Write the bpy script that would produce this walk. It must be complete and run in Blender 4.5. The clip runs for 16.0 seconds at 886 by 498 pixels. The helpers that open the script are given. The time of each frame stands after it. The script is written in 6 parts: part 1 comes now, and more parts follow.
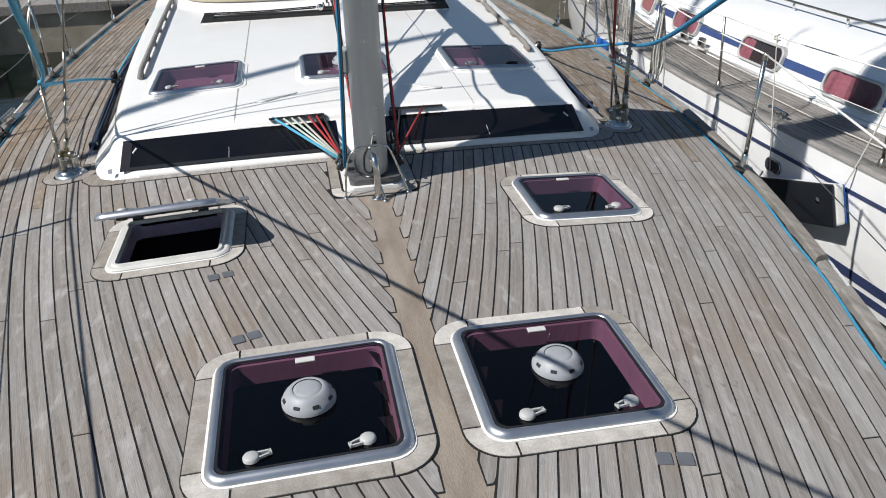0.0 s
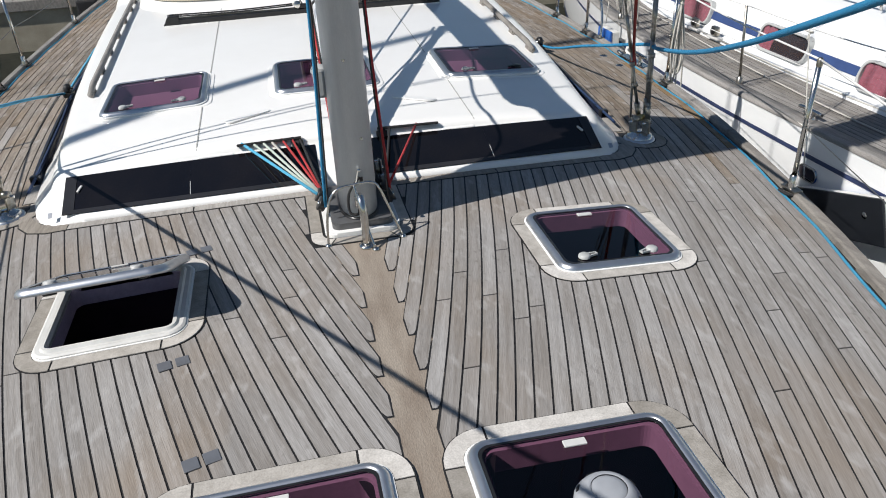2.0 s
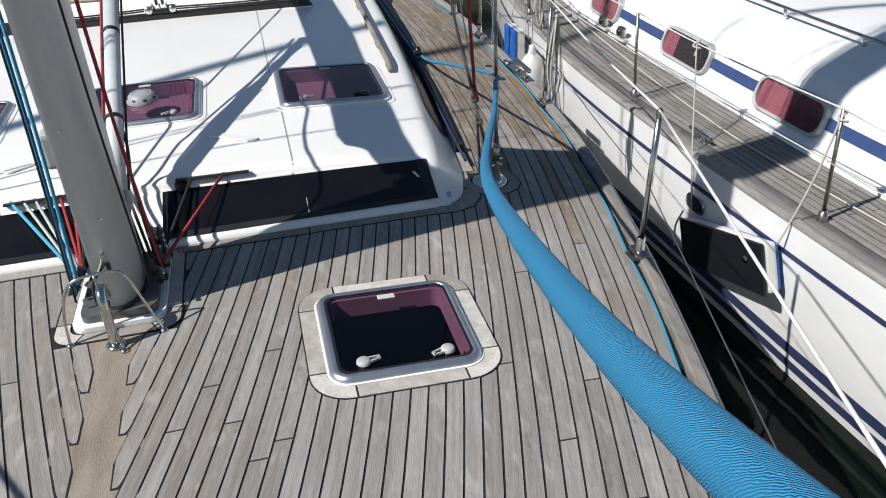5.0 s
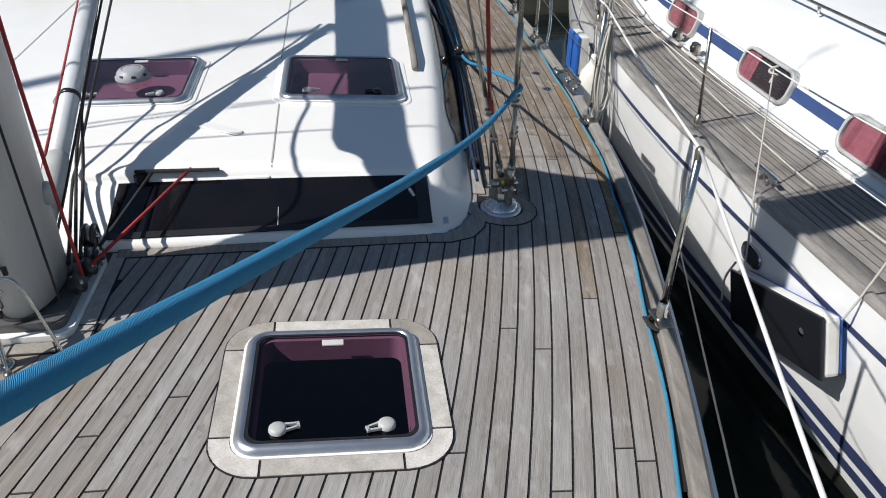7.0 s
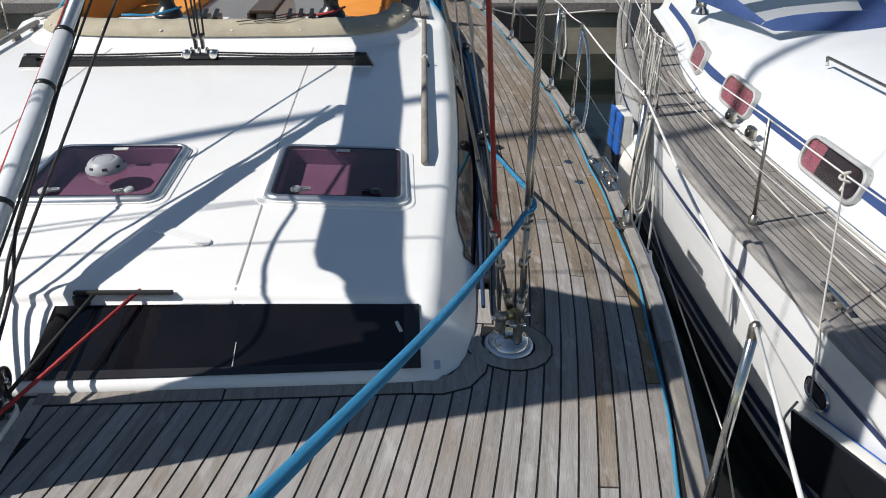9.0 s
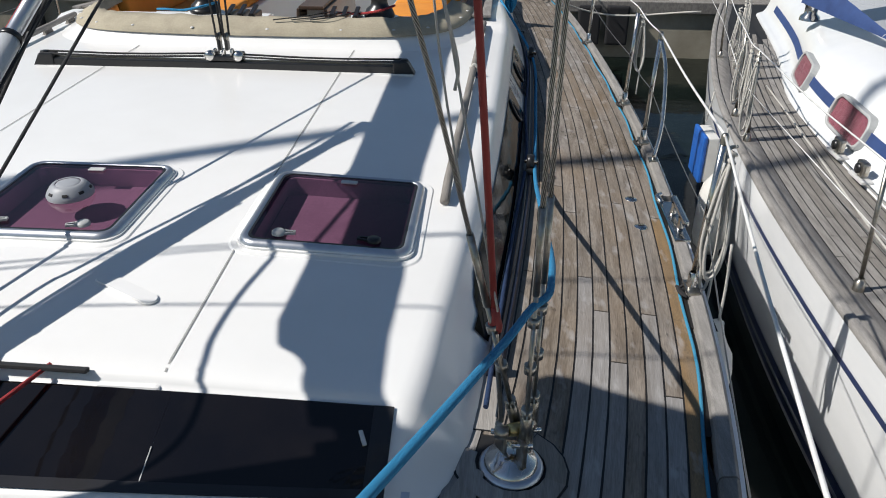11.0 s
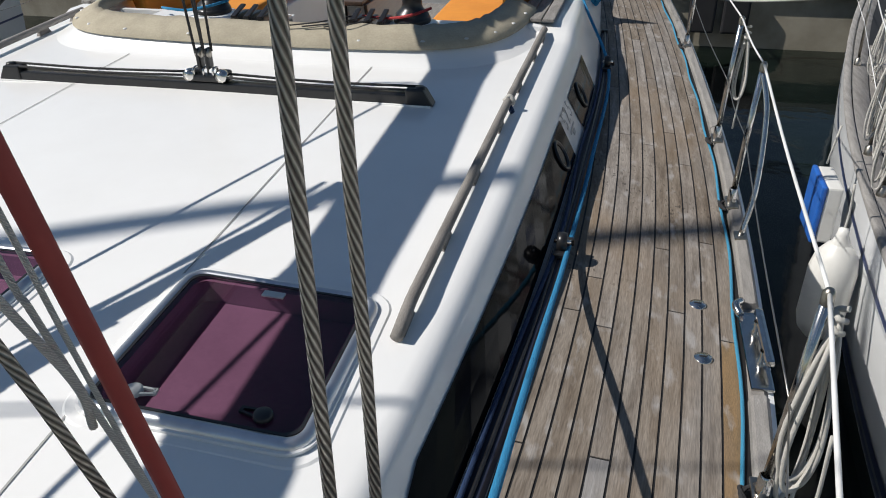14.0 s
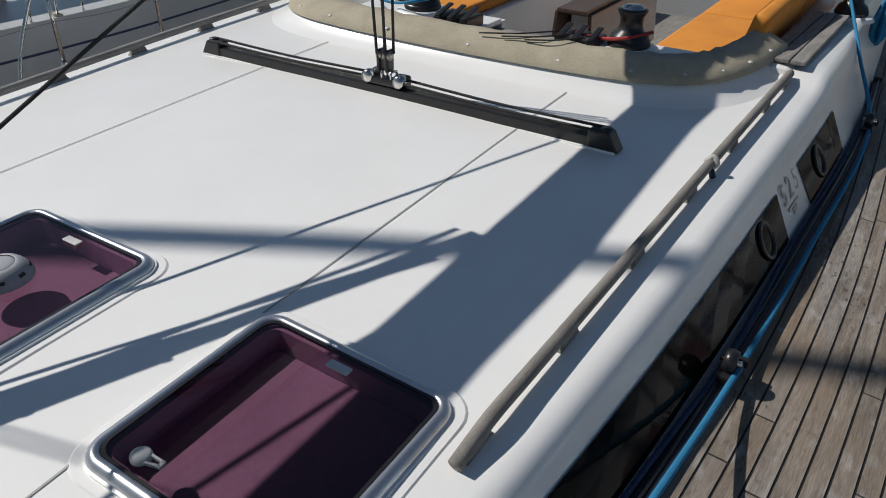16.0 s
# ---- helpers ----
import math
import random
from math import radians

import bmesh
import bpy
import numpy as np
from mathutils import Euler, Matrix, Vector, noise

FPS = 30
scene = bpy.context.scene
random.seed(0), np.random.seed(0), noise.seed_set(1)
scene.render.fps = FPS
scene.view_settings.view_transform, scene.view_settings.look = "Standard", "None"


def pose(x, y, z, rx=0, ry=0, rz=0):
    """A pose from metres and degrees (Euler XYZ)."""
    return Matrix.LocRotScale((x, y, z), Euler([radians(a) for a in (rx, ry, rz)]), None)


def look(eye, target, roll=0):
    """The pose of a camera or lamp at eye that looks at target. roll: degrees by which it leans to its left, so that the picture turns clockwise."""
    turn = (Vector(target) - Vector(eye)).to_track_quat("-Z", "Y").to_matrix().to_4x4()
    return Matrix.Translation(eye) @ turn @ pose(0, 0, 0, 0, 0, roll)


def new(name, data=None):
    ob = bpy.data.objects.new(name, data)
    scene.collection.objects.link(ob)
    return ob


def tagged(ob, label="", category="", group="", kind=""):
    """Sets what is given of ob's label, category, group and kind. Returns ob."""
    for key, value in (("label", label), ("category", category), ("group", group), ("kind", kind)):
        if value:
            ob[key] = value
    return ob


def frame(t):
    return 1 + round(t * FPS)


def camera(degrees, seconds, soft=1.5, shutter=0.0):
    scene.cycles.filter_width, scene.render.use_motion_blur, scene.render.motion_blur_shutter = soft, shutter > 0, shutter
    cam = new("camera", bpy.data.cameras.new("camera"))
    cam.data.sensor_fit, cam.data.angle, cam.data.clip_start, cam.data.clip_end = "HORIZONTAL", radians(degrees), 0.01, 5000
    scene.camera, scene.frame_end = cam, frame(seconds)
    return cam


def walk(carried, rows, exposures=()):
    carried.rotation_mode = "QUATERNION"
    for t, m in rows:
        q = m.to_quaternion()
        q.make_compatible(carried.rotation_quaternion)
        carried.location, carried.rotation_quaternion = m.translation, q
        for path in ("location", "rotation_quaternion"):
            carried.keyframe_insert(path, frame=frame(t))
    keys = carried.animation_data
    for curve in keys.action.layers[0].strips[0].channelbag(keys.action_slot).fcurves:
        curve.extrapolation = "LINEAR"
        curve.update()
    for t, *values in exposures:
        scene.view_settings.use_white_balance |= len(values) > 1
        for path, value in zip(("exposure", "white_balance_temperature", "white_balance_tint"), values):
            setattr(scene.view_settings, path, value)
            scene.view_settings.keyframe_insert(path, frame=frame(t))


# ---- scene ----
cam = camera(60.4, 16.0, soft=1.0)
PATH = [
    (0, (-0.321, 0.072, 1.531), (-0.001, 1.82, 0.613), -1.6),
    (0.5, (-0.358, 0.256, 1.53), (0.001, 1.978, 0.577), -1.9),
    (1, (-0.383, 0.408, 1.528), (-0.031, 2.129, 0.572), -1.8),
    (1.5, (-0.334, 0.573, 1.524), (-0.004, 2.297, 0.564), -2.0),
    (2, (-0.225, 0.761, 1.521), (0.11, 2.484, 0.561), -2.9),
    (2.5, (-0.133, 0.866, 1.517), (0.234, 2.578, 0.551), -3.6),
    (3, (0.024, 1.011, 1.511), (0.47, 2.696, 0.529), -4.0),
    (3.5, (0.139, 1.092, 1.511), (0.641, 2.747, 0.507), -4.6),
    (4, (0.315, 1.099, 1.492), (0.797, 2.756, 0.481), -3.8),
    (5.2, (0.706, 1.27, 1.65), (1.09, 2.95, 0.605), -2.5),
    (6.5, (0.981, 1.485, 1.458), (1.333, 3.148, 0.403), -0.6),
    (7, (1.075, 1.713, 1.476), (1.293, 3.412, 0.444), 0.6),
    (7.5, (1.095, 1.913, 1.494), (1.3, 3.627, 0.484), 0.2),
    (8, (1.146, 2.065, 1.483), (1.333, 3.801, 0.507), -0.7),
    (8.5, (1.251, 2.182, 1.5), (1.39, 3.949, 0.574), 0.3),
    (9, (1.328, 2.319, 1.492), (1.426, 4.091, 0.571), 0.5),
    (11.5, (1.665, 3.219, 1.422), (1.52, 4.975, 0.474), 0.6),
    (12, (1.708, 3.433, 1.434), (1.569, 5.182, 0.475), 0.9),
    (12.5, (1.762, 3.583, 1.426), (1.567, 5.32, 0.454), -0.5),
    (13, (1.863, 3.769, 1.432), (1.574, 5.487, 0.45), 0.0),
    (13.5, (1.9, 3.923, 1.425), (1.538, 5.619, 0.429), 0.1),
    (14, (1.935, 4.132, 1.441), (1.536, 5.81, 0.428), -1.0),
    (14.5, (1.934, 4.271, 1.462), (1.384, 5.901, 0.442), -1.0),
    (15, (1.969, 4.444, 1.466), (1.287, 6.024, 0.448), 1.8),
    (15.5, (2.007, 4.585, 1.46), (1.159, 6.083, 0.442), 1.8),
    (16, (2.023, 4.717, 1.44), (1.102, 6.159, 0.404), 0.7),
]
EXPOSURE = [(0.0, 0.10), (8.5, 0.11), (11.5, 0.0), (13.0, -0.04), (14.5, -0.08), (15.2, -0.23), (16.0, -0.42)]
walk(cam, [(t, look(eye, target, roll)) for t, eye, target, roll in PATH], EXPOSURE)

# ---- light ----
SUN = Vector((0.93, 0.25, -1.0)).normalized()
world = bpy.data.worlds.new("sky_world")
scene.world = world
world.use_nodes = True
wn = world.node_tree
wn.nodes.clear()
sky = wn.nodes.new("ShaderNodeTexSky")
sky.sky_type = "NISHITA"
sky.sun_disc = False
sky.sun_elevation = radians(46)
sky.sun_rotation = radians(255)
sky.air_density = 1.25
sky.dust_density = 0.15
sky.ozone_density = 2.6
bg = wn.nodes.new("ShaderNodeBackground")
bg.inputs["Strength"].default_value = 0.057
wo = wn.nodes.new("ShaderNodeOutputWorld")
wn.links.new(sky.outputs[0], bg.inputs["Color"])
wn.links.new(bg.outputs[0], wo.inputs["Surface"])
sun_data = bpy.data.lights.new("sun", "SUN")
sun_data.energy = 5.0
sun_data.angle = radians(0.55)
sun_data.color = (1.0, 0.957, 0.905)
sun = new("sun", sun_data)
sun.matrix_world = look((0, 0, 0), SUN)
scene.view_settings.exposure = 0.0


# ---- materials ----
def material(name, color, rough=0.5, metal=0.0, color2=None, scale=8.0, stretch=(1, 1, 1), bump=0.0, bump_scale=60.0,
             fine=0.0, fine_scale=90.0, random_value=0.0, coat=0.0, spec=0.5, coords="Object", spots=0.0):
    m = bpy.data.materials.new(name)
    m.use_nodes = True
    n, l = m.node_tree.nodes, m.node_tree.links
    b = n["Principled BSDF"]
    b.inputs["Roughness"].default_value = rough
    b.inputs["Metallic"].default_value = metal
    b.inputs["Coat Weight"].default_value = coat
    b.inputs["Specular IOR Level"].default_value = spec
    tc = n.new("ShaderNodeTexCoord")
    mp = n.new("ShaderNodeMapping")
    mp.inputs["Scale"].default_value = stretch
    l.new(tc.outputs[coords], mp.inputs["Vector"])
    c1 = (*color, 1)
    c2 = (*(color2 or [0.82 * c for c in color]), 1)
    no = n.new("ShaderNodeTexNoise")
    no.inputs["Scale"].default_value = scale
    no.inputs["Detail"].default_value = 6
    no.inputs["Roughness"].default_value = 0.6
    l.new(mp.outputs[0], no.inputs["Vector"])
    mix = n.new("ShaderNodeMix")
    mix.data_type = "RGBA"
    mix.inputs[6].default_value, mix.inputs[7].default_value = c1, c2
    ramp = n.new("ShaderNodeMapRange")
    ramp.inputs[1].default_value, ramp.inputs[2].default_value = 0.38, 0.66
    l.new(no.outputs[0], ramp.inputs[0])
    l.new(ramp.outputs[0], mix.inputs[0])
    out = mix.outputs[2]
    if fine:
        nf = n.new("ShaderNodeTexNoise")
        nf.inputs["Scale"].default_value = fine_scale
        nf.inputs["Detail"].default_value = 3
        l.new(mp.outputs[0], nf.inputs["Vector"])
        hs = n.new("ShaderNodeHueSaturation")
        mr = n.new("ShaderNodeMapRange")
        mr.inputs[1].default_value, mr.inputs[2].default_value = 0.3, 0.7
        mr.inputs[3].default_value, mr.inputs[4].default_value = 1 - fine, 1 + fine
        l.new(nf.outputs[0], mr.inputs[0])
        l.new(mr.outputs[0], hs.inputs["Value"])
        l.new(out, hs.inputs["Color"])
        out = hs.outputs[0]
    if random_value:
        oi = n.new("ShaderNodeObjectInfo")
        hs2 = n.new("ShaderNodeHueSaturation")
        mr2 = n.new("ShaderNodeMapRange")
        mr2.inputs[3].default_value, mr2.inputs[4].default_value = 1 - random_value, 1 + random_value
        l.new(oi.outputs["Random"], mr2.inputs[0])
        l.new(mr2.outputs[0], hs2.inputs["Value"])
        mr3 = n.new("ShaderNodeMapRange")
        mr3.inputs[3].default_value, mr3.inputs[4].default_value = 1.3, 0.7
        l.new(oi.outputs["Random"], mr3.inputs[0])
        l.new(mr3.outputs[0], hs2.inputs["Saturation"])
        l.new(out, hs2.inputs["Color"])
        out = hs2.outputs[0]
    if spots:
        # dark mildew specks and scuffs gathered in patches
        ns = n.new("ShaderNodeTexNoise")
        ns.inputs["Scale"].default_value, ns.inputs["Detail"].default_value = 38, 2
        np2 = n.new("ShaderNodeTexNoise")
        np2.inputs["Scale"].default_value, np2.inputs["Detail"].default_value = 1.7, 2
        mps = n.new("ShaderNodeMapping")
        mps.inputs["Scale"].default_value = (1.6, 0.7, 1)
        l.new(tc.outputs["Object"], mps.inputs["Vector"])
        l.new(mps.outputs[0], ns.inputs["Vector"])
        l.new(tc.outputs["Object"], np2.inputs["Vector"])
        r1, r2 = n.new("ShaderNodeMapRange"), n.new("ShaderNodeMapRange")
        r1.inputs[1].default_value, r1.inputs[2].default_value = 0.60, 0.70
        r2.inputs[1].default_value, r2.inputs[2].default_value = 0.45, 0.65
        l.new(ns.outputs[0], r1.inputs[0])
        l.new(np2.outputs[0], r2.inputs[0])
        mu = n.new("ShaderNodeMath")
        mu.operation = "MULTIPLY"
        l.new(r1.outputs[0], mu.inputs[0])
        l.new(r2.outputs[0], mu.inputs[1])
        ms = n.new("ShaderNodeMath")
        ms.operation = "MULTIPLY"
        ms.inputs[1].default_value = spots
        l.new(mu.outputs[0], ms.inputs[0])
        mk = n.new("ShaderNodeMix")
        mk.data_type = "RGBA"
        mk.inputs[7].default_value = (0.07, 0.058, 0.048, 1)
        l.new(ms.outputs[0], mk.inputs[0])
        l.new(out, mk.inputs[6])
        out = mk.outputs[2]
        # broad brown stains and pale scuffs across the boards
        for sc2, lo2, hi2, amount, tone, st2 in ((1.3, 0.50, 0.72, 0.30 + 0.25 * spots, (0.25, 0.175, 0.105, 1), (1.4, 0.8, 1)), (11, 0.57, 0.72, 0.48, (0.46, 0.45, 0.44, 1), (1.8, 0.7, 1)), (2.6, 0.5, 0.7, 0.22, (0.24, 0.245, 0.25, 1), (2.5, 0.5, 1))):
            nz = n.new("ShaderNodeTexNoise")
            nz.inputs["Scale"].default_value, nz.inputs["Detail"].default_value = sc2, 5
            mz = n.new("ShaderNodeMapping")
            mz.inputs["Scale"].default_value = st2
            mz.inputs["Location"].default_value = (sc2, 3.1 * sc2, 0)
            l.new(tc.outputs["Object"], mz.inputs["Vector"])
            l.new(mz.outputs[0], nz.inputs["Vector"])
            rz = n.new("ShaderNodeMapRange")
            rz.inputs[1].default_value, rz.inputs[2].default_value, rz.inputs[4].default_value = lo2, hi2, amount
            l.new(nz.outputs[0], rz.inputs[0])
            mw = n.new("ShaderNodeMix")
            mw.data_type = "RGBA"
            mw.inputs[7].default_value = tone
            l.new(rz.outputs[0], mw.inputs[0])
            l.new(out, mw.inputs[6])
            out = mw.outputs[2]
    l.new(out, b.inputs["Base Color"])
    if bump:
        nb = n.new("ShaderNodeTexNoise")
        nb.inputs["Scale"].default_value = bump_scale
        nb.inputs["Detail"].default_value = 4
        l.new(mp.outputs[0], nb.inputs["Vector"])
        bp = n.new("ShaderNodeBump")
        bp.inputs["Strength"].default_value = bump
        bp.inputs["Distance"].default_value = 0.004
        l.new(nb.outputs[0], bp.inputs["Height"])
        l.new(bp.outputs[0], b.inputs["Normal"])
    return m


def glass_material(name, tint, gloss=0.04):
    """Tinted acrylic: light passes coloured, and the surface gives a clear reflection."""
    m = bpy.data.materials.new(name)
    m.use_nodes = True
    n, l = m.node_tree.nodes, m.node_tree.links
    n.clear()
    tr = n.new("ShaderNodeBsdfTransparent")
    tr.inputs[0].default_value = (*tint, 1)
    gl = n.new("ShaderNodeBsdfGlossy")
    gl.inputs["Roughness"].default_value = gloss
    fr = n.new("ShaderNodeFresnel")
    fr.inputs[0].default_value = 1.49
    mx = n.new("ShaderNodeMixShader")
    o = n.new("ShaderNodeOutputMaterial")
    l.new(fr.outputs[0], mx.inputs[0])
    l.new(tr.outputs[0], mx.inputs[1])
    l.new(gl.outputs[0], mx.inputs[2])
    l.new(mx.outputs[0], o.inputs[0])
    return m


def twist_material(name, c1, c2, scale, metal, rough, pitch):
    """Laid wire or braided rope: slanting strands from the UV along and around the line."""
    m = bpy.data.materials.new(name)
    m.use_nodes = True
    n, l = m.node_tree.nodes, m.node_tree.links
    b = n["Principled BSDF"]
    b.inputs["Metallic"].default_value, b.inputs["Roughness"].default_value = metal, rough
    uv = n.new("ShaderNodeUVMap")
    mp = n.new("ShaderNodeMapping")
    mp.inputs["Rotation"].default_value = (0, 0, pitch)
    l.new(uv.outputs[0], mp.inputs[0])
    wv = n.new("ShaderNodeTexWave")
    wv.inputs["Scale"].default_value = scale
    wv.inputs["Distortion"].default_value = 0.6 if metal else 6.0
    l.new(mp.outputs[0], wv.inputs[0])
    mix = n.new("ShaderNodeMix")
    mix.data_type = "RGBA"
    mix.inputs[6].default_value, mix.inputs[7].default_value = (*c1, 1), (*c2, 1)
    l.new(wv.outputs[1], mix.inputs[0])
    l.new(mix.outputs[2], b.inputs["Base Color"])
    bp = n.new("ShaderNodeBump")
    bp.inputs["Strength"].default_value = 0.7 if metal else 0.55
    bp.inputs["Distance"].default_value = 0.003 if metal else 0.0015
    l.new(wv.outputs[1], bp.inputs["Height"])
    l.new(bp.outputs[0], b.inputs["Normal"])
    return m


TEAK = material("weathered_teak", (0.328, 0.305, 0.276), 0.85, color2=(0.240, 0.221, 0.198), scale=5, stretch=(12, 0.9, 4), bump=0.35,
                bump_scale=26, fine=0.13, fine_scale=30, random_value=0.15, spec=0.2)
TEAK_PLANK = material("weathered_teak_plank", (0.312, 0.299, 0.287), 0.85, color2=(0.224, 0.209, 0.194), scale=4, stretch=(11, 0.55, 1), bump=0.3,
                      bump_scale=30, fine=0.14, fine_scale=34, random_value=0.15, spec=0.2, coords="UV", spots=0.35)
TEAK_SIDE = material("stained_teak_plank", (0.272, 0.237, 0.20), 0.85, color2=(0.152, 0.126, 0.102), scale=4, stretch=(8, 0.8, 1), bump=0.4,
                     bump_scale=26, fine=0.2, fine_scale=28, random_value=0.16, spec=0.2, coords="UV", spots=1.0)
TEAK_PALE = material("pale_teak_trim", (0.46, 0.435, 0.40), 0.82, color2=(0.33, 0.31, 0.28), scale=5, stretch=(3, 3, 3), bump=0.25, fine=0.12,
                     fine_scale=60, random_value=0.36, spec=0.2)
TEAK_BROWN = material("brown_teak", (0.285, 0.205, 0.13), 0.8, color2=(0.20, 0.15, 0.10), scale=5, stretch=(8, 0.8, 1), bump=0.4, fine=0.2, random_value=0.1, coords="UV", spots=0.5)
TEAK_KING = material("king_plank_teak", (0.30, 0.262, 0.22), 0.84, color2=(0.215, 0.178, 0.145), scale=3, stretch=(4, 1.0, 4), bump=0.4, fine=0.15, random_value=0.08)
TEAK_OLD = material("old_grey_teak", (0.26, 0.245, 0.225), 0.85, color2=(0.17, 0.158, 0.145), scale=5, stretch=(8, 1, 4), bump=0.4, fine=0.18, random_value=0.15)
CAULK = material("black_caulking", (0.012, 0.012, 0.013), 0.7)
GEL = material("white_gelcoat", (0.85, 0.848, 0.828), 0.3, color2=(0.82, 0.816, 0.794), scale=2.5, coat=0.3, bump=0.02, bump_scale=140)
GEL_NB = material("white_hull_paint", (0.79, 0.80, 0.80), 0.25, color2=(0.73, 0.745, 0.75), scale=1.6, stretch=(1, 1, 3), coat=0.3)
GEL_GREY = material("pale_grey_hull", (0.60, 0.62, 0.63), 0.3, color2=(0.54, 0.56, 0.57), scale=2, coat=0.3)
GROOVE = material("grey_groove", (0.40, 0.40, 0.38), 0.6)
ALU = material("anodised_aluminium", (0.62, 0.64, 0.67), 0.32, 0.9, color2=(0.54, 0.56, 0.6), scale=12, bump=0.03)
MASTPAINT = material("grey_mast_aluminium", (0.60, 0.63, 0.655), 0.42, 0.0, color2=(0.54, 0.57, 0.60), scale=3, stretch=(6, 6, 0.7), fine=0.05)
STEEL = material("stainless_steel", (0.66, 0.65, 0.63), 0.16, 1.0, color2=(0.5, 0.49, 0.46), scale=25, bump=0.05)
STEEL_DULL = material("dull_steel", (0.43, 0.41, 0.37), 0.34, 1.0, color2=(0.3, 0.27, 0.22), scale=40, bump=0.1)
BRASS = material("tarnished_brass", (0.52, 0.42, 0.2), 0.4, 1.0)
BLACK = material("black_plastic", (0.014, 0.014, 0.015), 0.32, color2=(0.02, 0.02, 0.021), scale=30)
BLACK_MATT = material("matt_black", (0.018, 0.018, 0.02), 0.7)
VENTGREY = material("blue_grey_vent_plastic", (0.33, 0.345, 0.37), 0.5, color2=(0.28, 0.295, 0.32), scale=18, bump=0.05, bump_scale=60)
GREYPLASTIC = material("pale_grey_plastic", (0.44, 0.45, 0.445), 0.5, color2=(0.39, 0.40, 0.395), scale=20)
WHITEPLASTIC = material("white_plastic", (0.62, 0.62, 0.60), 0.45)
LINING = material("mauve_lining", (0.42, 0.33, 0.43), 0.85, color2=(0.36, 0.28, 0.37), scale=6, bump=0.25, bump_scale=30, fine=0.08)
DARKROOM = material("dark_interior", (0.035, 0.026, 0.032), 0.8)
CURTAIN = material("dusty_red_curtain", (0.34, 0.12, 0.16), 0.9, color2=(0.27, 0.09, 0.12), scale=14, stretch=(1, 3, 1), bump=0.4, bump_scale=18)
CANVAS = material("beige_canvas", (0.42, 0.375, 0.28), 0.9, color2=(0.35, 0.31, 0.23), scale=7, bump=0.35, bump_scale=120, fine=0.07)
ORANGE = material("orange_cushion", (0.70, 0.27, 0.035), 0.85, color2=(0.62, 0.23, 0.03), scale=6, bump=0.25, bump_scale=90)
NAVY = material("navy_canvas", (0.03, 0.065, 0.19), 0.8, color2=(0.024, 0.05, 0.15), scale=6, bump=0.3)
NAVYSTRIPE = material("navy_stripe", (0.035, 0.05, 0.12), 0.4)
ROPE_BLUE = twist_material("blue_rope", (0.015, 0.185, 0.38), (0.03, 0.26, 0.47), 330, 0.0, 0.9, 0.9)
ROPE_EDGE = twist_material("faded_blue_rope", (0.03, 0.22, 0.38), (0.06, 0.30, 0.46), 200, 0.0, 0.9, 0.9)
ROPE_CYAN = twist_material("light_blue_rope", (0.06, 0.38, 0.62), (0.12, 0.48, 0.70), 150, 0.0, 0.75, 0.9)
ROPE_NAVY = twist_material("dark_blue_rope", (0.007, 0.022, 0.07), (0.014, 0.045, 0.12), 150, 0.0, 0.8, 0.9)
ROPE_RED = twist_material("red_rope", (0.36, 0.025, 0.03), (0.5, 0.05, 0.05), 150, 0.0, 0.75, 0.9)
ROPE_GREEN = twist_material("pale_green_rope", (0.45, 0.55, 0.47), (0.62, 0.68, 0.62), 150, 0.0, 0.75, 0.9)
ROPE_WHITE = twist_material("grey_white_rope", (0.44, 0.43, 0.39), (0.62, 0.6, 0.55), 150, 0.0, 0.85, 0.9)
ROPE_BLACK = twist_material("black_rope", (0.012, 0.012, 0.013), (0.035, 0.035, 0.037), 150, 0.0, 0.8, 0.9)
WIRE = twist_material("stranded_steel_wire", (0.09, 0.085, 0.075), (0.52, 0.49, 0.43), 62, 0.8, 0.36, 1.22)
LIFELINE = material("white_coated_wire", (0.76, 0.76, 0.74), 0.4)
THINWIRE = material("thin_steel_wire", (0.34, 0.33, 0.31), 0.35, 0.9)
REDTUBE = material("faded_red_cover", (0.31, 0.045, 0.038), 0.65, color2=(0.25, 0.035, 0.03), scale=12)
SHEATH = material("black_navy_cover", (0.012, 0.016, 0.035), 0.5)
FENDER = material("white_fender_vinyl", (0.72, 0.715, 0.68), 0.4, color2=(0.62, 0.61, 0.57), scale=5)
FENDER_BLUE = material("blue_fender_vinyl", (0.02, 0.12, 0.46), 0.42)
FENDER_BLACK = material("black_fender_face", (0.012, 0.014, 0.018), 0.3)
CONCRETE = material("pale_concrete", (0.36, 0.33, 0.26), 0.9, color2=(0.26, 0.235, 0.18), scale=2.5, bump=0.5, bump_scale=20, fine=0.12)
SMOKED = glass_material("smoked_mauve_acrylic", (0.36, 0.205, 0.275), 0.03)
SMOKED_DARK = glass_material("dark_smoked_glass", (0.10, 0.085, 0.085), 0.03)
SMOKED_PALE = glass_material("clear_window_sheet", (0.78, 0.78, 0.79), 0.06)


